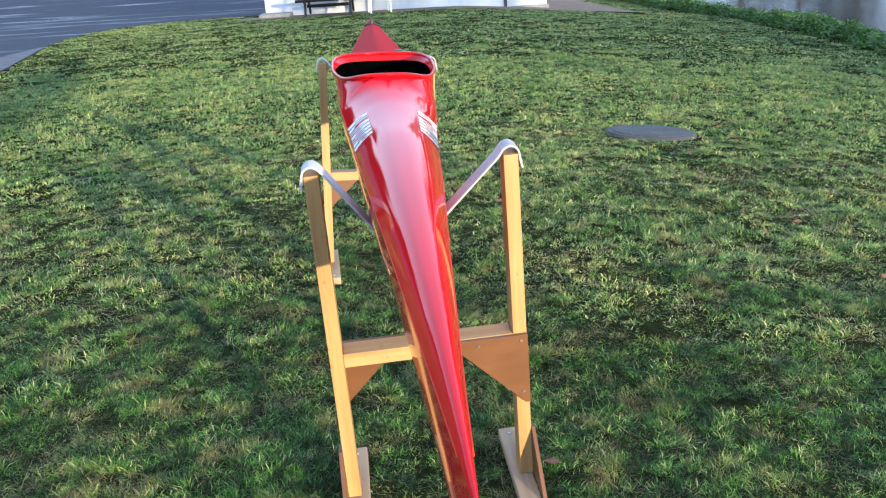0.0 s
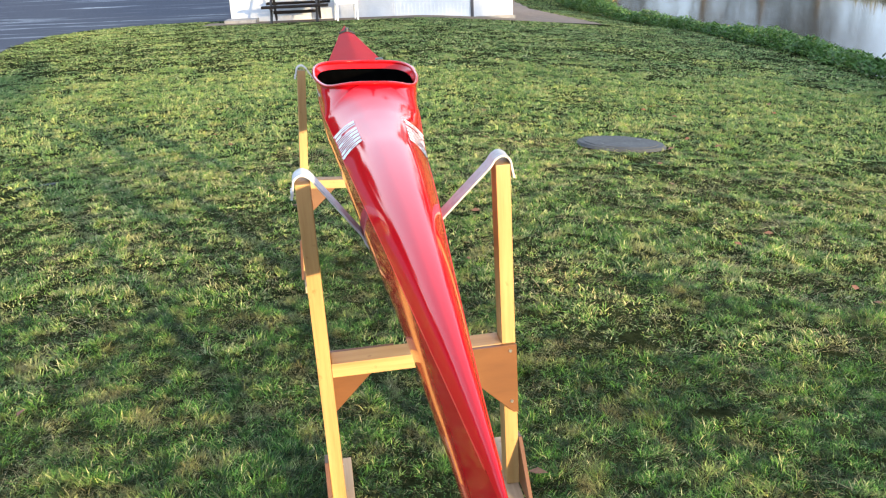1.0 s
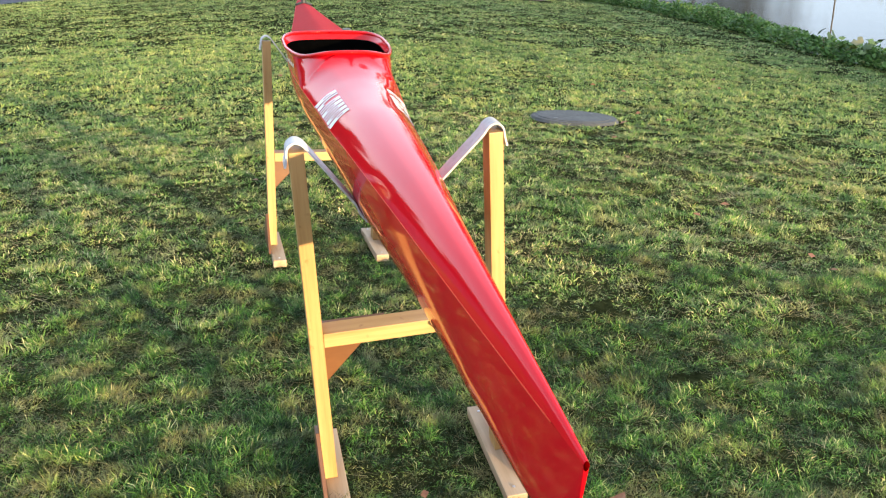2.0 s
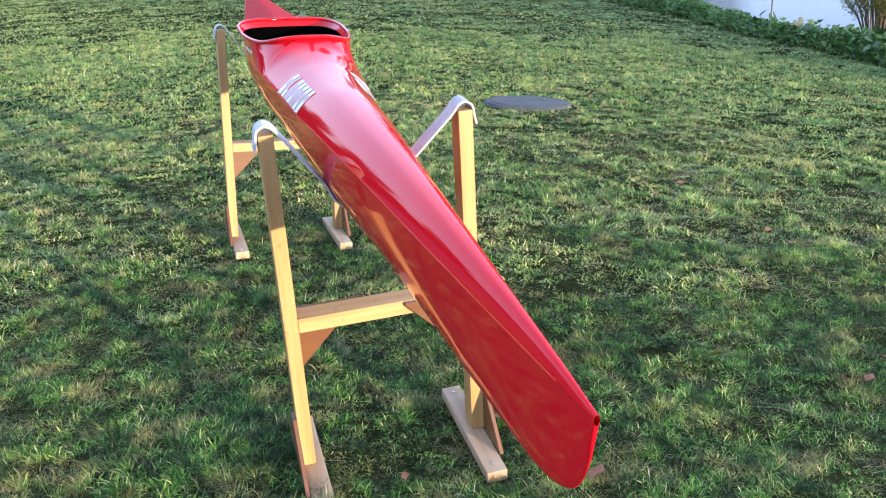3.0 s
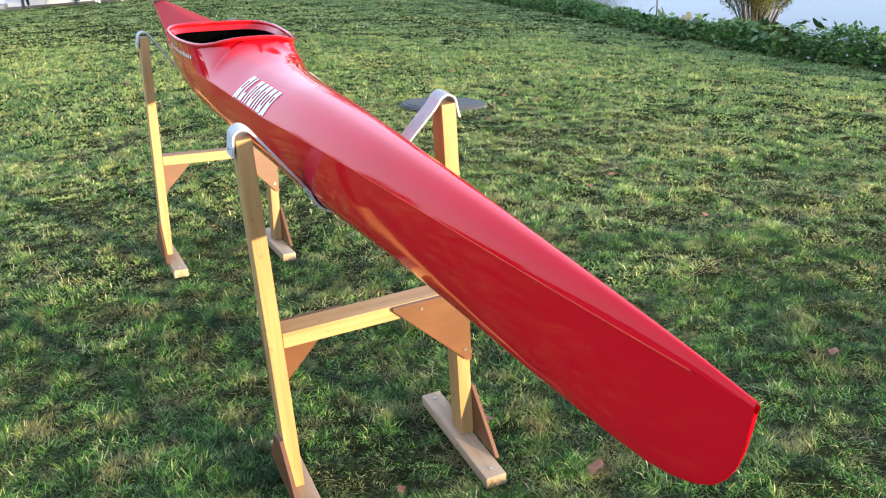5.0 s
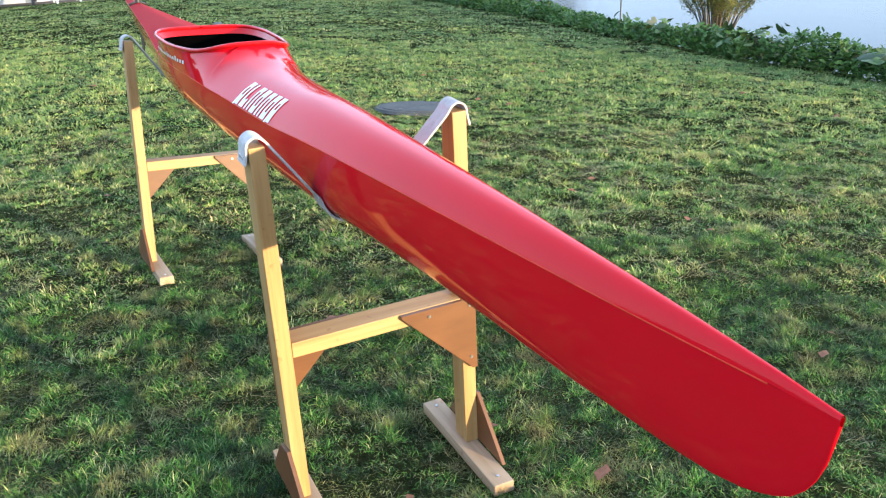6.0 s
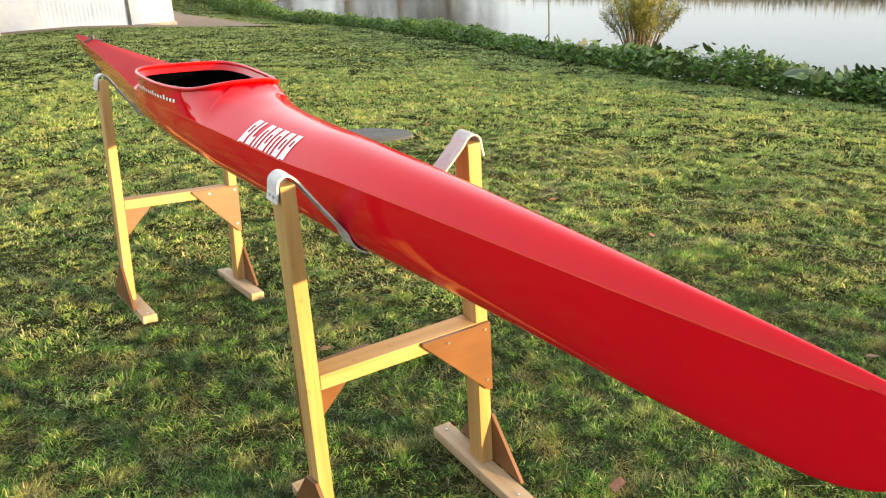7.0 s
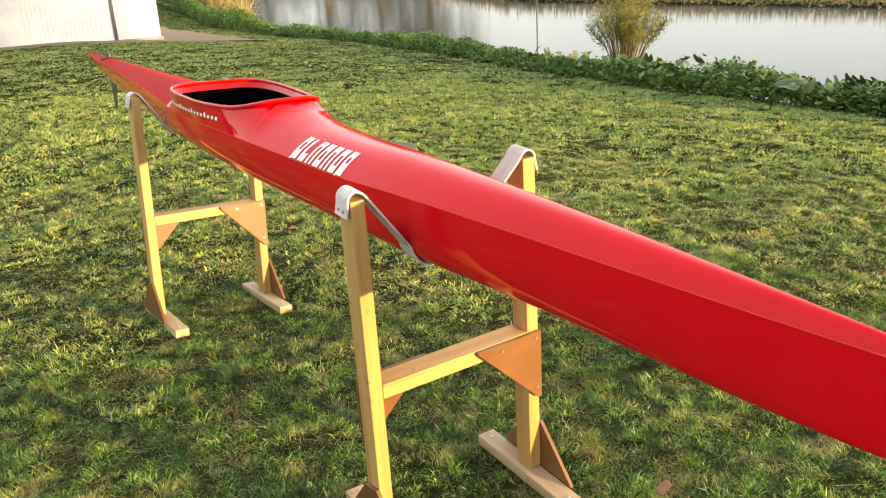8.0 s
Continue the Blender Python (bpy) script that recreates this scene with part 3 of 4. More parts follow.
def stand(m, half, cross_top, top, foot_near, foot_far, station):
    """A wooden trestle: two feet, two posts, a crossbar, plywood corners and one strap as a sling."""
    st = empty("kayak_stand", m, "light pine trestle on the lawn with plywood corner plates", "stand", "kayak stands")
    wide, deep, foot_h = 0.033, 0.059, 0.026
    for side, face in ((-1, "left"), (1, "right")):
        x_out = side * half
        x_in = side * (half - wide)
        part("post", box_bm(min(x_out, x_in), max(x_out, x_in), 0, deep, foot_h + 0.001, top, 0.002), m_wood_z, st)
        xf = side * (half - 0.028)
        foot = part("foot", box_bm(xf - 0.026, xf + 0.026, foot_near, foot_far, -0.004, foot_h, 0.002), m_wood_y, st, "greyed pine foot board")
        for y in (foot_near + 0.03, foot_far - 0.03):
            part("screw", disc_bm(xf, y, foot_h + 0.001, 0.004, 0.003, "z", 10), m_steel, foot)
        part("foot_brace", plate_bm([(-0.125, foot_h + 0.001), (deep + 0.10, foot_h + 0.001), (deep, 0.15), (0.0, 0.165)], "x", x_out if side > 0 else x_out - 0.010, 0.010), m_ply, st, "brown plywood brace")
    part("crossbar", box_bm(-half + wide + 0.0005, half - wide - 0.0005, -0.001, deep + 0.001, cross_top - 0.036, cross_top, 0.002), m_wood_x, st)
    size = 0.188
    for side in (-1, 1):
        x = side * half
        y0 = -0.0125 if side > 0 else deep + 0.0025
        outline = [(x, cross_top - 0.001), (x - side * size, cross_top - 0.001), (x - side * size, cross_top - 0.008), (x - side * 0.012, cross_top - size), (x, cross_top - size)]
        plate = part("corner_plate", plate_bm(outline, "y", y0, 0.010), m_ply, st, "brown plywood corner plate")
        if side > 0:
            for u, v in ((0.016, 0.016), (0.12, 0.018), (0.016, 0.155)):
                part("screw", disc_bm(x - u, y0 - 0.0008, cross_top - v, 0.0042, 0.003, "y", 10), m_steel, plate)
    # the sling: over one post, under the hull, over the other
    flip = st.matrix_world.inverted() @ kayak.matrix_world
    under = [flip @ (hull_point(station, q) + Vector((0, 0, -0.004))) for q in np.linspace(-0.55, 0.55, 13)]
    ends = []
    for side in (-1, 1):
        x = side * half
        ends.append([(x + side * 0.0100, top - 0.034), (x + side * 0.0055, top - 0.016), (x + side * 0.002, top + 0.006), (x - side * 0.007, top + 0.016),
                     (x - side * 0.019, top + 0.019), (x - side * 0.033, top + 0.011), (x - side * 0.046, top - 0.006)])
    hang = []
    for tip, first in ((ends[0][-1], under[0]), (ends[1][-1], under[-1])):
        hang.append([(tip[0] + (first.x - tip[0]) * u, tip[1] + (first.z - tip[1]) * u) for u in (0.3, 0.6, 0.85)])
    line = ends[0] + hang[0] + [(p.x, p.z) for p in under] + hang[1][::-1] + ends[1][::-1]
    dense = []
    for k in range(len(line) - 1):
        p0, p1, p2, p3 = (Vector(line[max(k - 1, 0)]), Vector(line[k]), Vector(line[k + 1]), Vector(line[min(k + 2, len(line) - 1)]))
        for u in (0, 0.25, 0.5, 0.75):
            dense.append(0.5 * ((2 * p1) + (p2 - p0) * u + (2 * p0 - 5 * p1 + 4 * p2 - p3) * u * u + (3 * p1 - p0 - 3 * p2 + p3) * u ** 3))
    dense.append(Vector(line[-1]))
    bm = bmesh.new()
    rings = []
    for k, p in enumerate(dense):
        way = (dense[min(k + 1, len(dense) - 1)] - dense[max(k - 1, 0)]).normalized()
        nrm = Vector((-way.y, way.x)) * 0.0022
        mid_y = deep / 2
        rings.append([bm.verts.new((p.x + e * nrm.x, mid_y + w, p.y + e * nrm.y)) for e, w in ((-1, -0.0265), (1, -0.0265), (1, 0.0265), (-1, 0.0265))])
    for a, b in zip(rings, rings[1:]):
        for j in range(4):
            bm.faces.new((a[j], a[j - 1], b[j - 1], b[j]))
    bm.faces.new(rings[0])
    bm.faces.new(rings[-1][::-1])
    sling = part("sling", bm, m_web, st, "pale grey webbing sling", smooth=False)
    for side in (-1, 1):
        for y in (0.018, 0.038):
            part("screw", disc_bm(side * (half + 0.0090), y, top - 0.021, 0.004, 0.004, "x", 10), m_steel, sling)
    return st


stand_near = stand(pose(-0.084, 1.921, 0.004, 1.25, -1.22, 6.7), 0.2376, 0.4348, 0.878, -0.183, 0.215, kayak_section(1.95))
stand_far = stand(pose(-0.354, 3.642, -0.0495, -3.8, 3.7, 8.2), 0.2395, 0.424, 0.876, -0.21, 0.20, kayak_section(3.69))


# ---- boathouse and what stands by its wall ----
BASE = -1.40
FRONT = 25.3
house = empty("boathouse", pose(0, FRONT, BASE), "low white rendered boathouse with a ribbed door", "building")
part("wall", box_bm(-5.02, -0.62, 0, 5.0, -0.2, 2.25, 0.01), m_render, house)
part("wall", box_bm(1.60, 2.68, 0, 5.0, -0.2, 2.25, 0.01), m_render, house)
part("wall", box_bm(-0.62, 1.60, 0.0, 5.0, 1.98, 2.25, 0.01), m_render, house)
part("wall", box_bm(-0.62, 1.60, 0.5, 5.0, -0.2, 1.98, 0.01), m_render, house)
part("plinth", box_bm(-5.06, -0.66, -0.03, 0, -0.2, 0.10, 0.006), m_concrete, house)
part("plinth", box_bm(1.66, 2.74, -0.06, 0, -0.2, 0.12, 0.006), m_concrete, house)
part("door_sill", box_bm(-0.66, 1.64, -0.05, 0.2, -0.2, 0.05, 0.006), m_concrete, house)
bm = bmesh.new()
eave = []
for x in (-5.35, 3.0):
    eave.append([bm.verts.new((x, y, z)) for y, z in ((-0.45, 2.02), (-0.45, 2.16), (2.5, 3.75), (5.45, 2.16), (5.45, 2.02), (2.5, 3.61))])
a, b = eave
for k in range(6):
    bm.faces.new((a[k], a[k - 1], b[k - 1], b[k]))
bm.faces.new(a)
bm.faces.new(b[::-1])
part("roof", bm, m_roof, house, "dark felted gable roof")
part("door_frame", box_bm(1.52, 1.60, -0.02, 0.10, 0.05, 1.98, 0.004), m_kerb, house, "grey steel door frame")
part("door_frame", box_bm(-0.62, -0.56, -0.02, 0.10, 0.05, 1.98, 0.004), m_render, house)
garage = part("garage_door", box_bm(-0.56, 1.52, 0.03, 0.07, 0.05, 1.98, 0.003), m_door, house, "pale ribbed steel door")
for k in range(20):
    x = -0.55 + k * 0.104
    part("rib", box_bm(x, x + 0.05, 0.015, 0.03, 0.06, 1.97, 0.005), m_door, garage)


def on_ground(x, y):
    return float(height(x, y))


bench = empty("picnic_bench", pose(-3.11, 24.4, on_ground(-3.11, 24.4), 0, 0, 2), "dark wooden bench table with black metal legs", "bench")
for y in (-0.25, -0.1, 0.05, 0.2):
    part("tabletop_board", box_bm(-0.85, 0.85, y, y + 0.13, 0.70, 0.74, 0.006), m_bench, bench)
for y in (-0.62, 0.50):
    part("seat_board", box_bm(-0.85, 0.85, y, y + 0.24, 0.41, 0.47, 0.006), m_bench, bench)
for x in (-0.62, 0.55):
    for y0, y1 in ((-0.60, -0.2), (0.64, 0.28)):
        part("leg", tube_bm([(x, y0, 0.0), (x, y0 * 0.98, 0.06), (x, y1, 0.70)], 0.034, 6), m_black, bench)
    part("seat_arm", box_bm(x - 0.025, x + 0.025, -0.62, 0.74, 0.38, 0.42, 0.004), m_black, bench)
part("stretcher", box_bm(-0.62, 0.55, -0.03, 0.03, 0.22, 0.30, 0.004), m_bench, bench)

chair = empty("garden_chair", pose(-1.81, 24.25, on_ground(-1.81, 24.25), 0, 0, 12), "white moulded plastic garden chair by the wall", "chair")
part("seat", box_bm(-0.24, 0.24, -0.22, 0.22, 0.42, 0.45, 0.012), m_plastic, chair)
part("backrest", box_bm(-0.24, 0.24, 0.20, 0.24, 0.45, 0.86, 0.012), m_plastic, chair)
for x in (-0.25, 0.25):
    part("armrest", box_bm(x - 0.025, x + 0.025, -0.22, 0.24, 0.64, 0.67, 0.01), m_plastic, chair)
    for y in (-0.22, 0.22):
        part("leg", tube_bm([(x * 1.06, y * 1.1, 0.0), (x, y, 0.42), (x, y, 0.64)], lambda u: 0.024 + 0.008 * u, 8), m_plastic, chair)

slab = empty("stone_slab", pose(-4.65, 24.95, on_ground(-4.65, 24.95)), "grey concrete slab at the wall's foot", "slab")
part("block", box_bm(-0.45, 0.40, -0.25, 0.25, -0.02, 0.10, 0.012), m_concrete, slab)


def cover(x, y, radius, label, sunk=0.0):
    z = on_ground(x, y) - sunk
    dx, dy = 0.25 * (on_ground(x + 0.8, y) - on_ground(x - 0.8, y)), 0.25 * (on_ground(x, y + 0.8) - on_ground(x, y - 0.8)) - 0.008
    ob = empty("manhole_cover", pose(x, y, z - 0.006, math.degrees(dy / 0.4), -math.degrees(dx / 0.4), 0), label, "manhole cover", "manhole covers")
    part("ring", disc_bm(0, 0, 0.004, radius, 0.02, "z", 40), m_iron, ob)
    lid = part("lid", disc_bm(0, 0, 0.008, radius * 0.86, 0.022, "z", 40), m_iron, ob)
    # black discs paint the shade of two lifting holes
    for a in (0.6, 3.74):
        part("hole_shade_disc", disc_bm(0.6 * radius * math.cos(a), 0.6 * radius * math.sin(a), 0.0185, 0.018, 0.004, "z", 12), m_black, lid)
    return ob


cover(1.43, 6.47, 0.335, "round grey manhole cover flush in the grass", -0.014)
cover(-2.55, 5.70, 0.24, "round dark manhole cover sunk in the grass", 0.014)


# ---- plants on the bank ----
def leaf_mesh(seed, size):
    """A broad, cupped, wavy leaf with a notch at its stalk."""
    r = random.Random(seed)
    verts, faces, n, rings = [(0, 0, 0)], [], 14, 3
    for i in range(1, rings + 1):
        for k in range(n):
            a = -2.75 + 5.5 * k / (n - 1)
            rad = size * i / rings * (1 + 0.10 * math.sin(5 * a + seed) * i / rings + r.uniform(-0.04, 0.04))
            z = 0.22 * size * (i / rings) ** 2 * (math.sin(2 * a + seed) * 0.5 - 0.6) + 0.03 * size * math.sin(9 * a) * i / rings
            verts.append((rad * math.cos(a), rad * math.sin(a), z))
    for k in range(n - 1):
        faces.append((0, 1 + k, 2 + k))
        for i in range(rings - 1):
            b = 1 + i * n + k
            faces.append((b, b + n, b + n + 1, b + 1))
    return mesh_of("leaf", verts, faces, m_leaf, True)


LEAVES = [leaf_mesh(k, 0.095 + 0.02 * (k % 3)) for k in range(5)]


def butterbur(x, y, count, tall, rnd):
    z = on_ground(x, y)
    ob = empty("butterbur_plant", pose(x, y, z, 0, 0, rnd.uniform(0, 360)), "broad-leaved green plant on the river bank", "plant", "bank plants")
    for k in range(count):
        a, d = rnd.uniform(0, math.tau), rnd.uniform(0.05, 0.38)
        h = tall * rnd.uniform(0.45, 1.0)
        tip = Vector((d * math.cos(a), d * math.sin(a), h))
        leaf = new("leaf", LEAVES[rnd.randrange(5)])
        leaf.parent = ob
        leaf.matrix_local = Matrix.LocRotScale(tip, Euler((rnd.uniform(-0.7, 0.7), rnd.uniform(-0.2, 1.1), a + rnd.uniform(-0.7, 0.7))), [rnd.uniform(0.45, 1.0) * (1.0 if y < 8.5 else 0.72)] * 3)
    part("stalk", tube_bm([(0, 0, -0.02), (0.04, 0.02, tall * 0.4), (0.10, 0.06, tall * 0.75)], 0.009, 5), m_bark, ob)
    return ob


rnd = random.Random(7)
y = 4.2
while y < 12.5:
    for row in (0.25, 0.75):
        butterbur(float(shore(y)) + row + rnd.uniform(-0.15, 0.15), y + rnd.uniform(-0.2, 0.2), 12 if y < 9 else 8, 0.33 + 0.12 * rnd.random() - row * 0.05, rnd)
    y += 0.50


def scatter(name, count, sample, size, aspect, up, material, seed, lean=1.0):
    """Many small leaves as one mesh: each a pointed blade of four corners folded a little."""
    g = np.random.default_rng(seed)
    base = sample(g, count)
    n = len(base)
    a = g.uniform(0, math.tau, n)
    ln = size * g.uniform(0.6, 1.3, n)
    tilt = g.uniform(-0.3, 1.0, n) * up
    way = np.stack([np.cos(a) * np.cos(tilt), np.sin(a) * np.cos(tilt), np.sin(tilt)], 1)
    side = np.stack([-np.sin(a), np.cos(a), g.uniform(-0.5, 0.5, n) * lean], 1)
    side *= (aspect * ln / 2)[:, None]
    mid = base + way * (ln * 0.45)[:, None]
    mid[:, 2] += 0.08 * ln
    v = np.stack([base, mid + side, base + way * ln[:, None], mid - side], 1).reshape(-1, 3)
    return quick_mesh(name, v, 4, material)


def quick_mesh(name, verts, corners, material):
    me = bpy.data.meshes.new(name)
    n = len(verts) // corners
    me.vertices.add(len(verts))
    me.vertices.foreach_set("co", np.asarray(verts, np.float32).ravel())
    me.loops.add(n * corners)
    me.loops.foreach_set("vertex_index", np.arange(n * corners, dtype=np.int32))
    me.polygons.add(n)
    me.polygons.foreach_set("loop_start", np.arange(0, n * corners, corners, dtype=np.int32))
    me.materials.append(material)
    me.update(calc_edges=True)
    return me


def bank_sample(g, n):
    y = 3.0 + 45 * g.random(n) ** 1.25
    d = g.random(n) * 1.15
    x = np.interp(y, SHORE_Y, SHORE_X) + d - 0.06
    top = (0.34 + 0.10 * np.sin(1.7 * y) * np.sin(0.9 * y + 2 * x)) * np.clip(4 * d * (1.2 - d) + 0.25, 0, 1) * (0.8 + 0.15 * np.sin(3.3 * y)) * (1 + 1.1 * np.clip((y - 27) / 4, 0, 1))
    z = height(x, y) + top * np.sqrt(g.random(n))
    return np.stack([x, y, z], 1)


bank = new("bank_undergrowth", scatter("bank_undergrowth", 80000, bank_sample, 0.080, 0.55, 0.9, m_bank, 3))
tagged(bank, "dense low green undergrowth along the river bank", "undergrowth", kind="stuff")

# willow bush at the water's edge
BUSH = (12.2, 17.9)
bush = empty("willow_bush", pose(BUSH[0], BUSH[1], WATER - 0.05), "round yellowing willow bush at the water's edge", "bush")
rnd = random.Random(11)
tips = []
for k in range(80):
    a, d = rnd.uniform(0, math.tau), rnd.uniform(0.1, 1.0) ** 0.7
    r, h = 0.98 * d, 1.55 * math.sqrt(max(0.05, 1 - 0.55 * d * d)) * rnd.uniform(0.75, 1.05)
    p = [Vector((0.32 * d * math.cos(a), 0.32 * d * math.sin(a), 0)), Vector((r * 0.55 * math.cos(a), r * 0.55 * math.sin(a), h * 0.5)), Vector((r * math.cos(a), r * math.sin(a), h))]
    tips.append(p)
    part("stem", tube_bm(p, lambda u: 0.016 - 0.012 * u, 5), m_bark, bush)


def bush_sample(g, n):
    k = g.integers(0, len(tips), n)
    u = 0.42 + 0.62 * g.random(n) ** 0.7
    P = np.array([[list(q) for q in p] for p in tips])[k]
    b = P[:, 0] * ((1 - u) ** 2)[:, None] + P[:, 1] * (2 * u * (1 - u))[:, None] + P[:, 2] * (u ** 2)[:, None]
    return b + g.normal(0, 0.05, (n, 3))


crown = new("crown", scatter("crown", 9000, bush_sample, 0.10, 0.17, 1.2, m_willow, 5))
crown.parent = bush

stake = empty("stake", pose(8.2, 15.3, on_ground(8.2, 15.3)), "thin grey stake standing among the bank plants", "stake")
part("pole", tube_bm([(0, 0, -0.15), (0.005, 0, 0.9), (0.0, 0.005, 1.75)], 0.013, 7), m_bark, stake)

# reeds and trees on the other bank
FW = Vector((FAR_WAY[0], FAR_WAY[1]))
FN = Vector((FAR_WAY[1], -FAR_WAY[0]))


def reed_sample(g, n):
    along = g.uniform(-45, 35, n)
    d = -0.2 + 2.0 * g.random(n) + 0.65 * np.clip(along - 2.0, 0, 30)
    x = FAR_POINT[0] + along * FW.x + d * FN.x
    y = FAR_POINT[1] + along * FW.y + d * FN.y
    return np.stack([x, y, np.full(n, WATER) + 0.25 * g.random(n)], 1)


reeds = new("reed_belt", scatter("reed_belt", 22000, reed_sample, 0.38, 0.12, 1.5, m_reed, 8))
tagged(reeds, "belt of dry tan reeds on the far bank", "reeds", kind="stuff")


def near_reed_sample(g, n):
    y = g.uniform(37.5, 47.0, n)
    x = np.interp(y, SHORE_Y, SHORE_X) + g.uniform(0.9, 2.6, n)
    return np.stack([x, y, height(x, y) + 0.9 * g.random(n) ** 1.3], 1)


near_reeds = new("reed_stand", scatter("reed_stand", 5000, near_reed_sample, 0.9, 0.06, 1.5, m_reed, 9))
tagged(near_reeds, "stand of tan reeds at the bend of the shore", "reeds", kind="stuff")


def far_tree(x, y, tall, seed, label, leaves=7000, foliage=m_dark_tree, leaf=0.055):
    z = on_ground(x, y)
    r = random.Random(seed)
    ob = empty("tree", pose(x, y, z), label, "tree", "far trees")
    part("trunk", tube_bm([(0, 0, -0.2), (0.1, 0, tall * 0.3), (0.0, 0.15, tall * 0.6), (0.1, 0, tall * 0.9)], lambda u: 0.03 * tall * (1.05 - u), 8), m_bark, ob)
    ends = []
    for k in range(12):
        a, h0 = r.uniform(0, math.tau), r.uniform(0.25, 0.75) * tall
        reach = r.uniform(0.18, 0.34) * tall
        e = Vector((reach * math.cos(a), reach * math.sin(a), h0 + reach * r.uniform(0.4, 0.9)))
        ends.append((Vector((0.05, 0.05, h0)), e))
        part("limb", tube_bm([(0.05, 0.05, h0), tuple(e * 0.5 + Vector((0.03, 0.03, h0 * 0.5))), tuple(e)], lambda u: 0.010 * tall * (1.05 - u), 5), m_bark, ob)

    def crown_sample(g, n):
        k = g.integers(0, len(ends), n)
        P = np.array([list(e) for _, e in ends])[k]
        return P + g.normal(0, 0.10 * tall, (n, 3))
    c = new("crown", scatter("crown", leaves, crown_sample, leaf * tall, 0.75, 1.0, foliage, seed))
    c.parent = ob


for x, y, tall, seed in ((22, 70, 10, 1), (26.5, 70, 12, 2), (30, 68, 10.5, 3), (16, 74, 12, 5)):
    far_tree(x, y, tall, seed, "half-bare grey-brown tree beyond the far river bank", 1500, m_far)


def woods_sample(g, n):
    a = np.radians(g.uniform(12, 80, n))
    r = g.uniform(92, 97, n)
    top = 3.2 + 2.0 * (lumpy(a * 90, r, 6.0, 9) - 0.5)
    return np.stack([r * np.sin(a), r * np.cos(a), WATER + 1.0 + top * np.sqrt(g.random(n))], 1)


woods = new("far_woods", scatter("far_woods", 26000, woods_sample, 0.9, 0.8, 0.9, m_far, 14))
tagged(woods, "low dark woods far beyond the river", "woods", kind="stuff")


def hedge_sample(g, n):
    x = g.uniform(-110, 12, n)
    y = 108 + g.random(n) * 3.0
    top = 5.5 + 2.0 * (lumpy(x, y, 3.0, 7) - 0.5) + 0.8 * (lumpy(x, y, 0.9, 8) - 0.5)
    return np.stack([x, y, height(x, y) + top * np.sqrt(g.random(n))], 1)


# unseen row added so the kayak's deck mirrors something dark
hedge = new("hedge", scatter("hedge", 20000, hedge_sample, 1.1, 0.8, 0.9, m_dark_tree, 12))
tagged(hedge, "tall dark row of unseen shrubs added far behind the boathouse", "hedge", kind="stuff")
for x, y, tall, seed in ((-80, 112, 12, 11), (-62, 115, 13, 12), (-46, 112, 11, 13), (-31, 116, 13, 14), (-18, 112, 11, 15), (-6, 115, 12, 16), (6, 116, 11, 17)):
    far_tree(x, y, tall, seed, "tall dark tree standing far behind the boathouse")
# unseen trees added behind the lawn, blocking low sun from boathouse and far bank
for x, y, tall, seed in ((16.2, -8.0, 8.4, 21), (19.0, -8.6, 9.0, 22), (21.8, -8.0, 8.6, 23)):
    far_tree(x, y, tall, seed, "thinly leaved unseen tree added behind the lawn to shade the boathouse", 3600, m_bank, 0.022)


# ---- grass ----
def blades(name, count, bounds, tall, wide, seed, wants, limp=0.85, lying=False, material=m_grass):
    """Blades of grass as one mesh, thinned and leaning in tufts."""
    g = np.random.default_rng(seed)
    x = g.uniform(bounds[0], bounds[1], count)
    y = g.uniform(bounds[2], bounds[3], count)
    ok = wants(x, y) & ~in_yard(x, y) & ~in_path(x, y) & ~bare(x, y) & (x < shore(y) + 0.15) & (y < 46)
    ok &= ~((x > -5.4) & (x < 2.9) & (y > 24.9) & (y < 31))
    x, y = x[ok], y[ok]
    n = len(x)
    # tufts: where the sward stands tall, lies flat or is thin
    tuft = 1.6 * (lumpy(x, y, 0.085, 4) - 0.5) + 1.3 * (lumpy(x, y, 0.33, 5) - 0.5)
    keep = g.random(n) < np.clip(0.90 + 0.55 * tuft, 0.45, 1.0)
    x, y, tuft = x[keep], y[keep], tuft[keep]
    n = len(x)
    h = tall * np.clip(0.88 + 0.42 * tuft + g.normal(0, 0.20, n), 0.40, 1.7)
    turn = 9.0 * lumpy(x, y, 0.12, 6) + g.normal(0, 2.4, n)
    curl = g.normal(0, 0.9, n)
    lean = np.clip(limp - 0.30 * tuft + g.normal(0, 0.40, n), 0.05, 1.45)
    flat = g.random(n) < 0.16
    lean[flat] = g.uniform(1.2, 1.5, flat.sum())
    if lying:
        lean = g.uniform(0.95, 1.25, n)
    ca, sa = np.cos(turn), np.sin(turn)
    z = height(x, y) - 0.004
    base = np.stack([x, y, z], 1)
    w = wide * g.uniform(0.6, 1.3, n) / 2
    spin = g.uniform(0, math.tau, n)
    side = np.stack([np.cos(spin) * w, np.sin(spin) * w, np.zeros(n)], 1)
    def at(f):
        th = lean * (0.55 + 0.75 * f)
        out = h * f * np.sin(th)
        bow = out * curl * f
        return base + np.stack([out * ca - bow * sa, out * sa + bow * ca, np.maximum(h * f * np.cos(th), 0.004 * f)], 1)
    tip = at(1.0)
    v = np.stack([base - side, base + side, tip], 1).reshape(-1, 3)
    ob = new(name, quick_mesh(name, v, 3, material))
    return tagged(ob, "short uneven green lawn with straw-coloured flecks", "grass", kind="stuff")


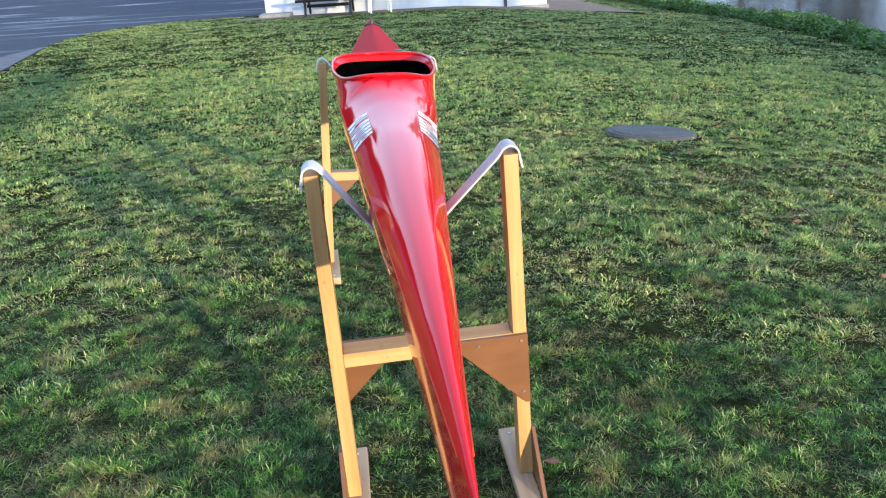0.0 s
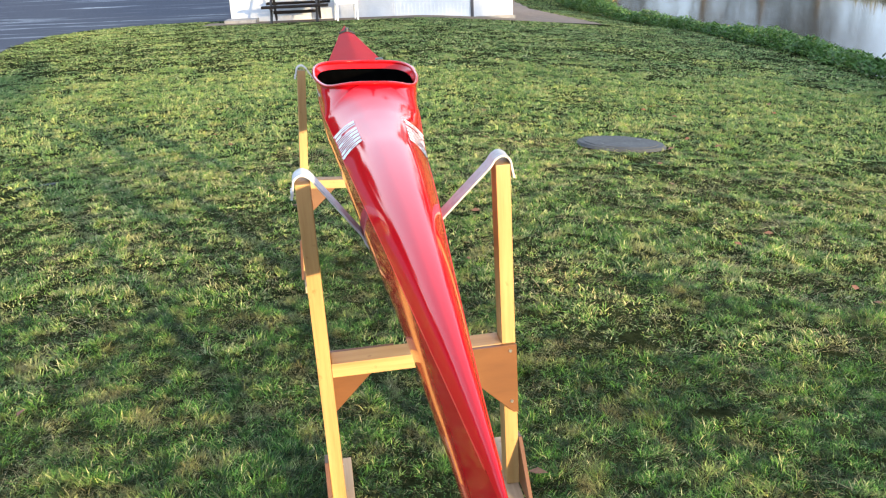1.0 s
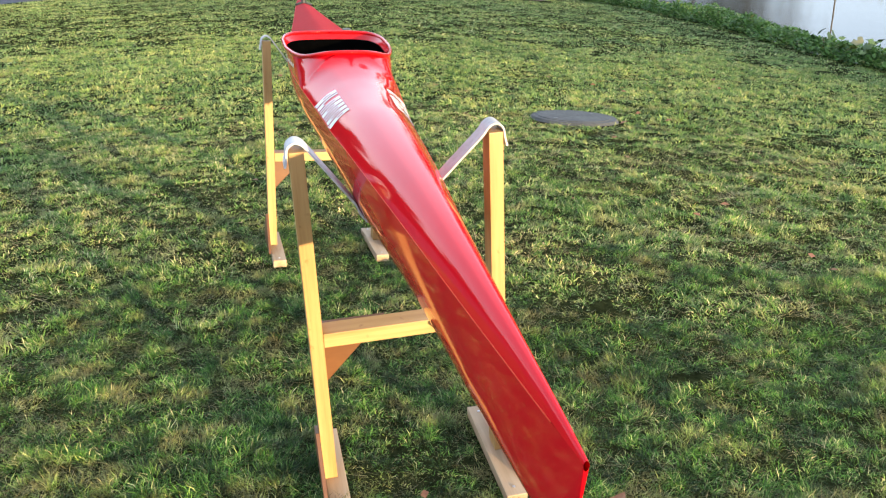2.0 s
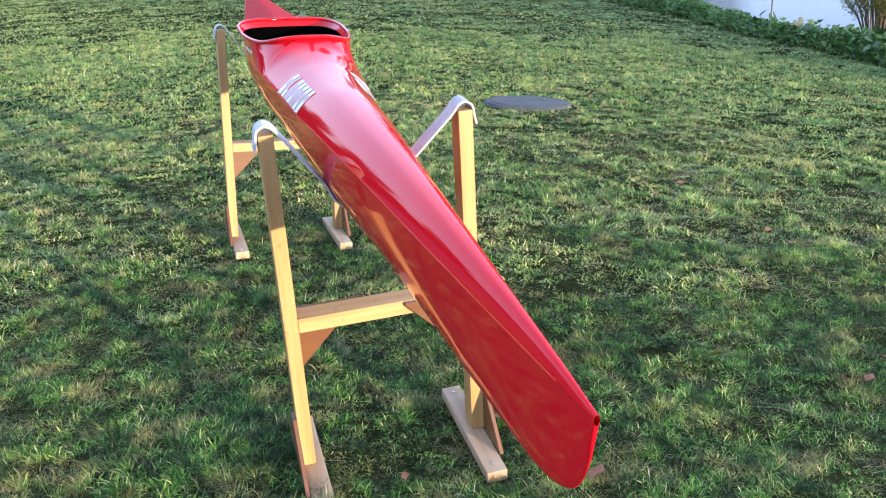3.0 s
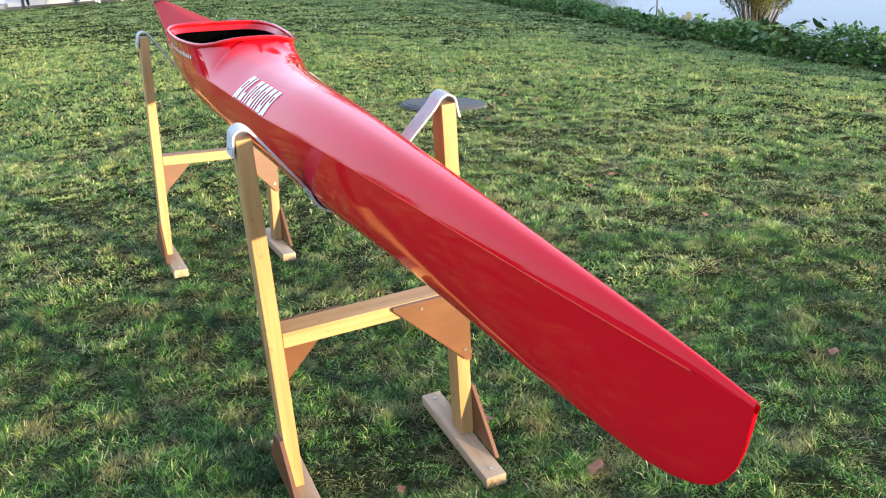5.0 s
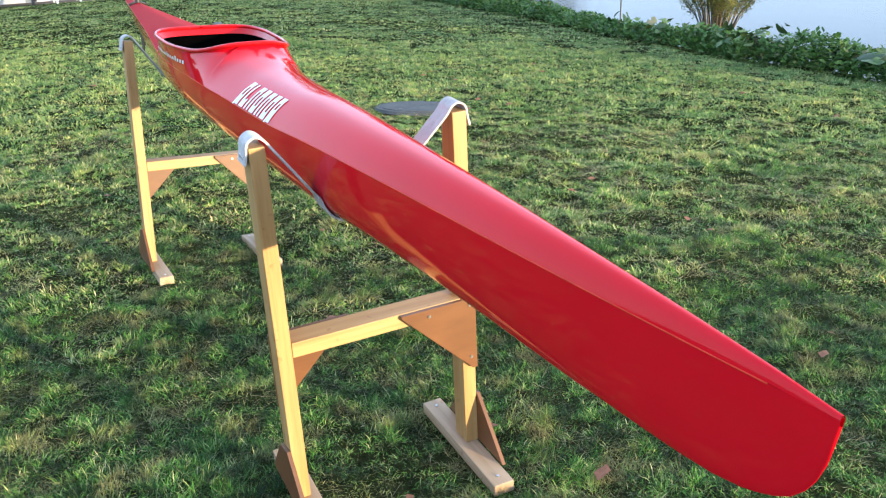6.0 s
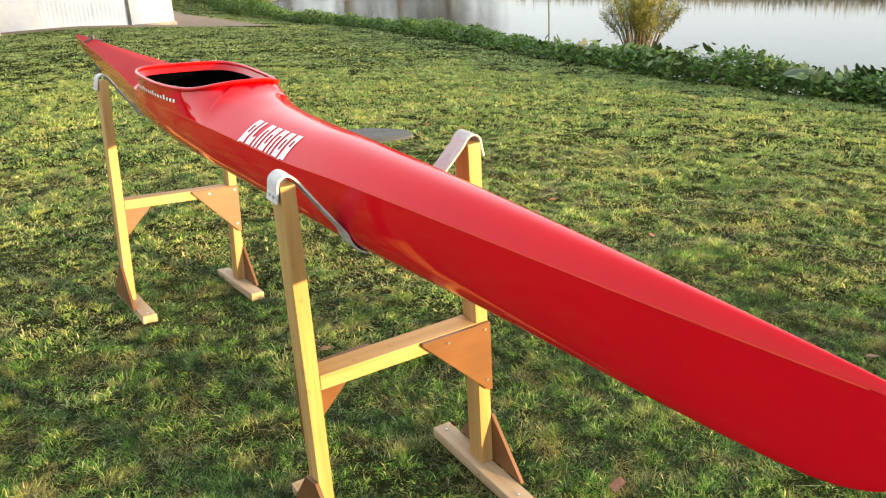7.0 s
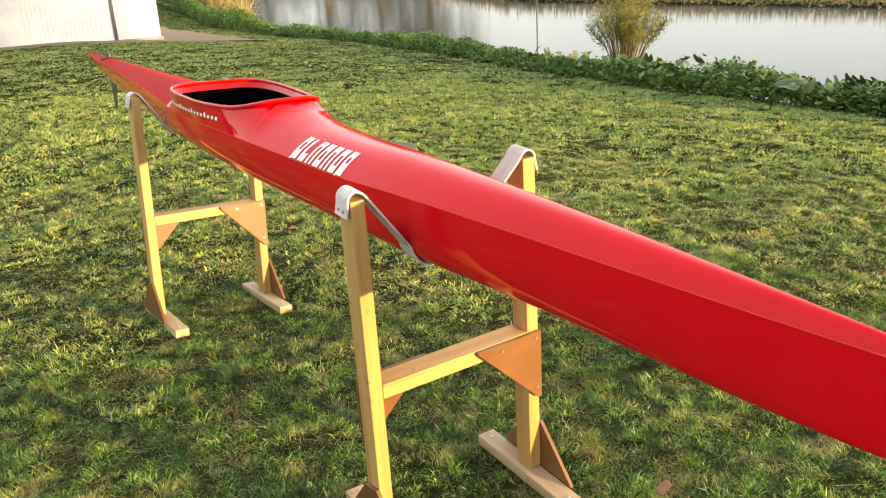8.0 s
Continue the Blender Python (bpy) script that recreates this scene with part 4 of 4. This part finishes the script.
def span(x, y, lo, hi):
    r = np.hypot(x + 0.3, y - 0.1) + (0.35 * lo + 0.4) * (lumpy(x, y, 0.3, 12) - 0.5) * (lo > 1)
    return (r >= lo) & (r < hi) & (x > -0.75 * y - 0.6) & (x < 1.45 * y + 0.6)


def tufts(name, gap, each, bounds, tall, wide, seed, wants, material):
    """A sward of small tufts as one mesh: blades fan out of each tuft and are combed one way in patches."""
    g = np.random.default_rng(seed)
    cx, cy = np.meshgrid(np.arange(bounds[0], bounds[1], gap), np.arange(bounds[2], bounds[3], gap * 0.87), indexing="ij")
    cx = cx + 0.5 * gap * (np.arange(cx.shape[1]) % 2)
    cx, cy = (cx + g.normal(0, 0.32 * gap, cx.shape)).ravel(), (cy + g.normal(0, 0.32 * gap, cy.shape)).ravel()
    vigour = np.clip(0.5 + 0.55 * (lumpy(cx, cy, 0.30, 5) - 0.5) + 0.9 * (lumpy(cx, cy, 0.11, 4) - 0.5) + g.normal(0, 0.22, len(cx)), 0, 1.2)
    ok = wants(cx, cy) & ~in_yard(cx, cy) & ~in_path(cx, cy) & ~bare(cx, cy) & (cx < shore(cy) + 0.15) & (cy < 46) & (vigour > -1)
    cx, cy, vigour = cx[ok], cy[ok], vigour[ok]
    number = (each * (0.60 + 0.65 * vigour)).astype(int)
    k = np.repeat(np.arange(len(cx)), number)
    n = len(k)
    v = vigour[k]
    out = np.sqrt(g.random(n))
    a = g.uniform(0, math.tau, n)
    reach = gap * (0.45 + 0.25 * g.random(len(cx)))[k]
    x, y = cx[k] + reach * out * np.cos(a), cy[k] + reach * out * np.sin(a)
    comb = 12.0 * lumpy(cx, cy, 0.55, 6)[k] + g.normal(0, 0.5, len(cx))[k]
    wx = 0.7 * out * np.cos(a) + 0.55 * np.cos(comb) + g.normal(0, 0.75, n)
    wy = 0.7 * out * np.sin(a) + 0.55 * np.sin(comb) + g.normal(0, 0.75, n)
    turn = np.arctan2(wy, wx)
    lean = np.clip(0.62 + 0.45 * np.hypot(wx, wy) * g.uniform(0.5, 1.2, n) + g.normal(0, 0.18, n) - 0.25 * v, 0.08, 1.42)
    h = tall * (0.50 + 0.75 * v) * np.clip(g.normal(1.0, 0.24, n), 0.4, 1.6)
    base = np.stack([x, y, height(x, y) - 0.004], 1)
    w = wide * g.uniform(0.6, 1.3, n) / 2
    spin = g.uniform(0, math.tau, n)
    side = np.stack([np.cos(spin) * w, np.sin(spin) * w, np.zeros(n)], 1)

    def at(f):
        th = lean * (0.45 + 0.80 * f)
        far = h * f * np.sin(th)
        return base + np.stack([far * np.cos(turn), far * np.sin(turn), np.maximum(h * f * np.cos(th), 0.004 * f)], 1)
    m1 = at(0.5)
    ob = new(name, quick_mesh(name, np.stack([base, m1 + side, at(1.0), m1 - side], 1).reshape(-1, 3), 4, material))
    return tagged(ob, "short uneven green lawn with straw-coloured flecks", "grass", kind="stuff")


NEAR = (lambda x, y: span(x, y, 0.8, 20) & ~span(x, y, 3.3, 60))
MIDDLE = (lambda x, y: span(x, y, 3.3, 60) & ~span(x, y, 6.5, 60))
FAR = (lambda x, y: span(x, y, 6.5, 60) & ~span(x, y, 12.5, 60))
# blade colour steps lighter with distance, light put into the tiers
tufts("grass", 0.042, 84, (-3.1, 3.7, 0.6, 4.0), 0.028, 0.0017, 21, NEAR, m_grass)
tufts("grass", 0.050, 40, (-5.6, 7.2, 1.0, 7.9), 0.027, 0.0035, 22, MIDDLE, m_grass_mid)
tufts("grass", 0.080, 24, (-9.8, 8.5, 1.5, 14.8), 0.036, 0.0085, 23, FAR, m_grass_far)
blades("grass", 900000, (-16, 8.5, 4.0, 46.0), 0.028, 0.018, 24, lambda x, y: span(x, y, 12.5, 60), 0.90, material=m_grass_far)
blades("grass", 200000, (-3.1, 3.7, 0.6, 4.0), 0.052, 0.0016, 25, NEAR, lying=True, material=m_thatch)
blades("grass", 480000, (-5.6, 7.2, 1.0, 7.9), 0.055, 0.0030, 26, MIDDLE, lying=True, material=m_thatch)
blades("grass", 380000, (-9.8, 8.5, 1.5, 14.8), 0.050, 0.010, 27, FAR, lying=True, material=m_grass_far)
blades("grass", 400000, (-16, 8.5, 4.0, 46.0), 0.070, 0.034, 28, lambda x, y: span(x, y, 12.5, 60), lying=True, material=m_grass_far)
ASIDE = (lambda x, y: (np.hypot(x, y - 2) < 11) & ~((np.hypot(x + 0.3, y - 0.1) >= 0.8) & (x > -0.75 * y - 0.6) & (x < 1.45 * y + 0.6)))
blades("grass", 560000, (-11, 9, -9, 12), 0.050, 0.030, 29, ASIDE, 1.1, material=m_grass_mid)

# ---- fallen leaves ----
def fallen_sample(g, n):
    x, y = g.uniform(-3.0, 4.5, n), g.uniform(1.6, 9.0, n)
    return np.stack([x, y, height(x, y) + 0.022], 1)


fallen = new("fallen_leaves", scatter("fallen_leaves", 70, fallen_sample, 0.05, 0.7, 0.25, m_brown_leaf, 31))
tagged(fallen, "scattered dry reddish-brown leaves lying on the lawn", "leaves", kind="stuff")
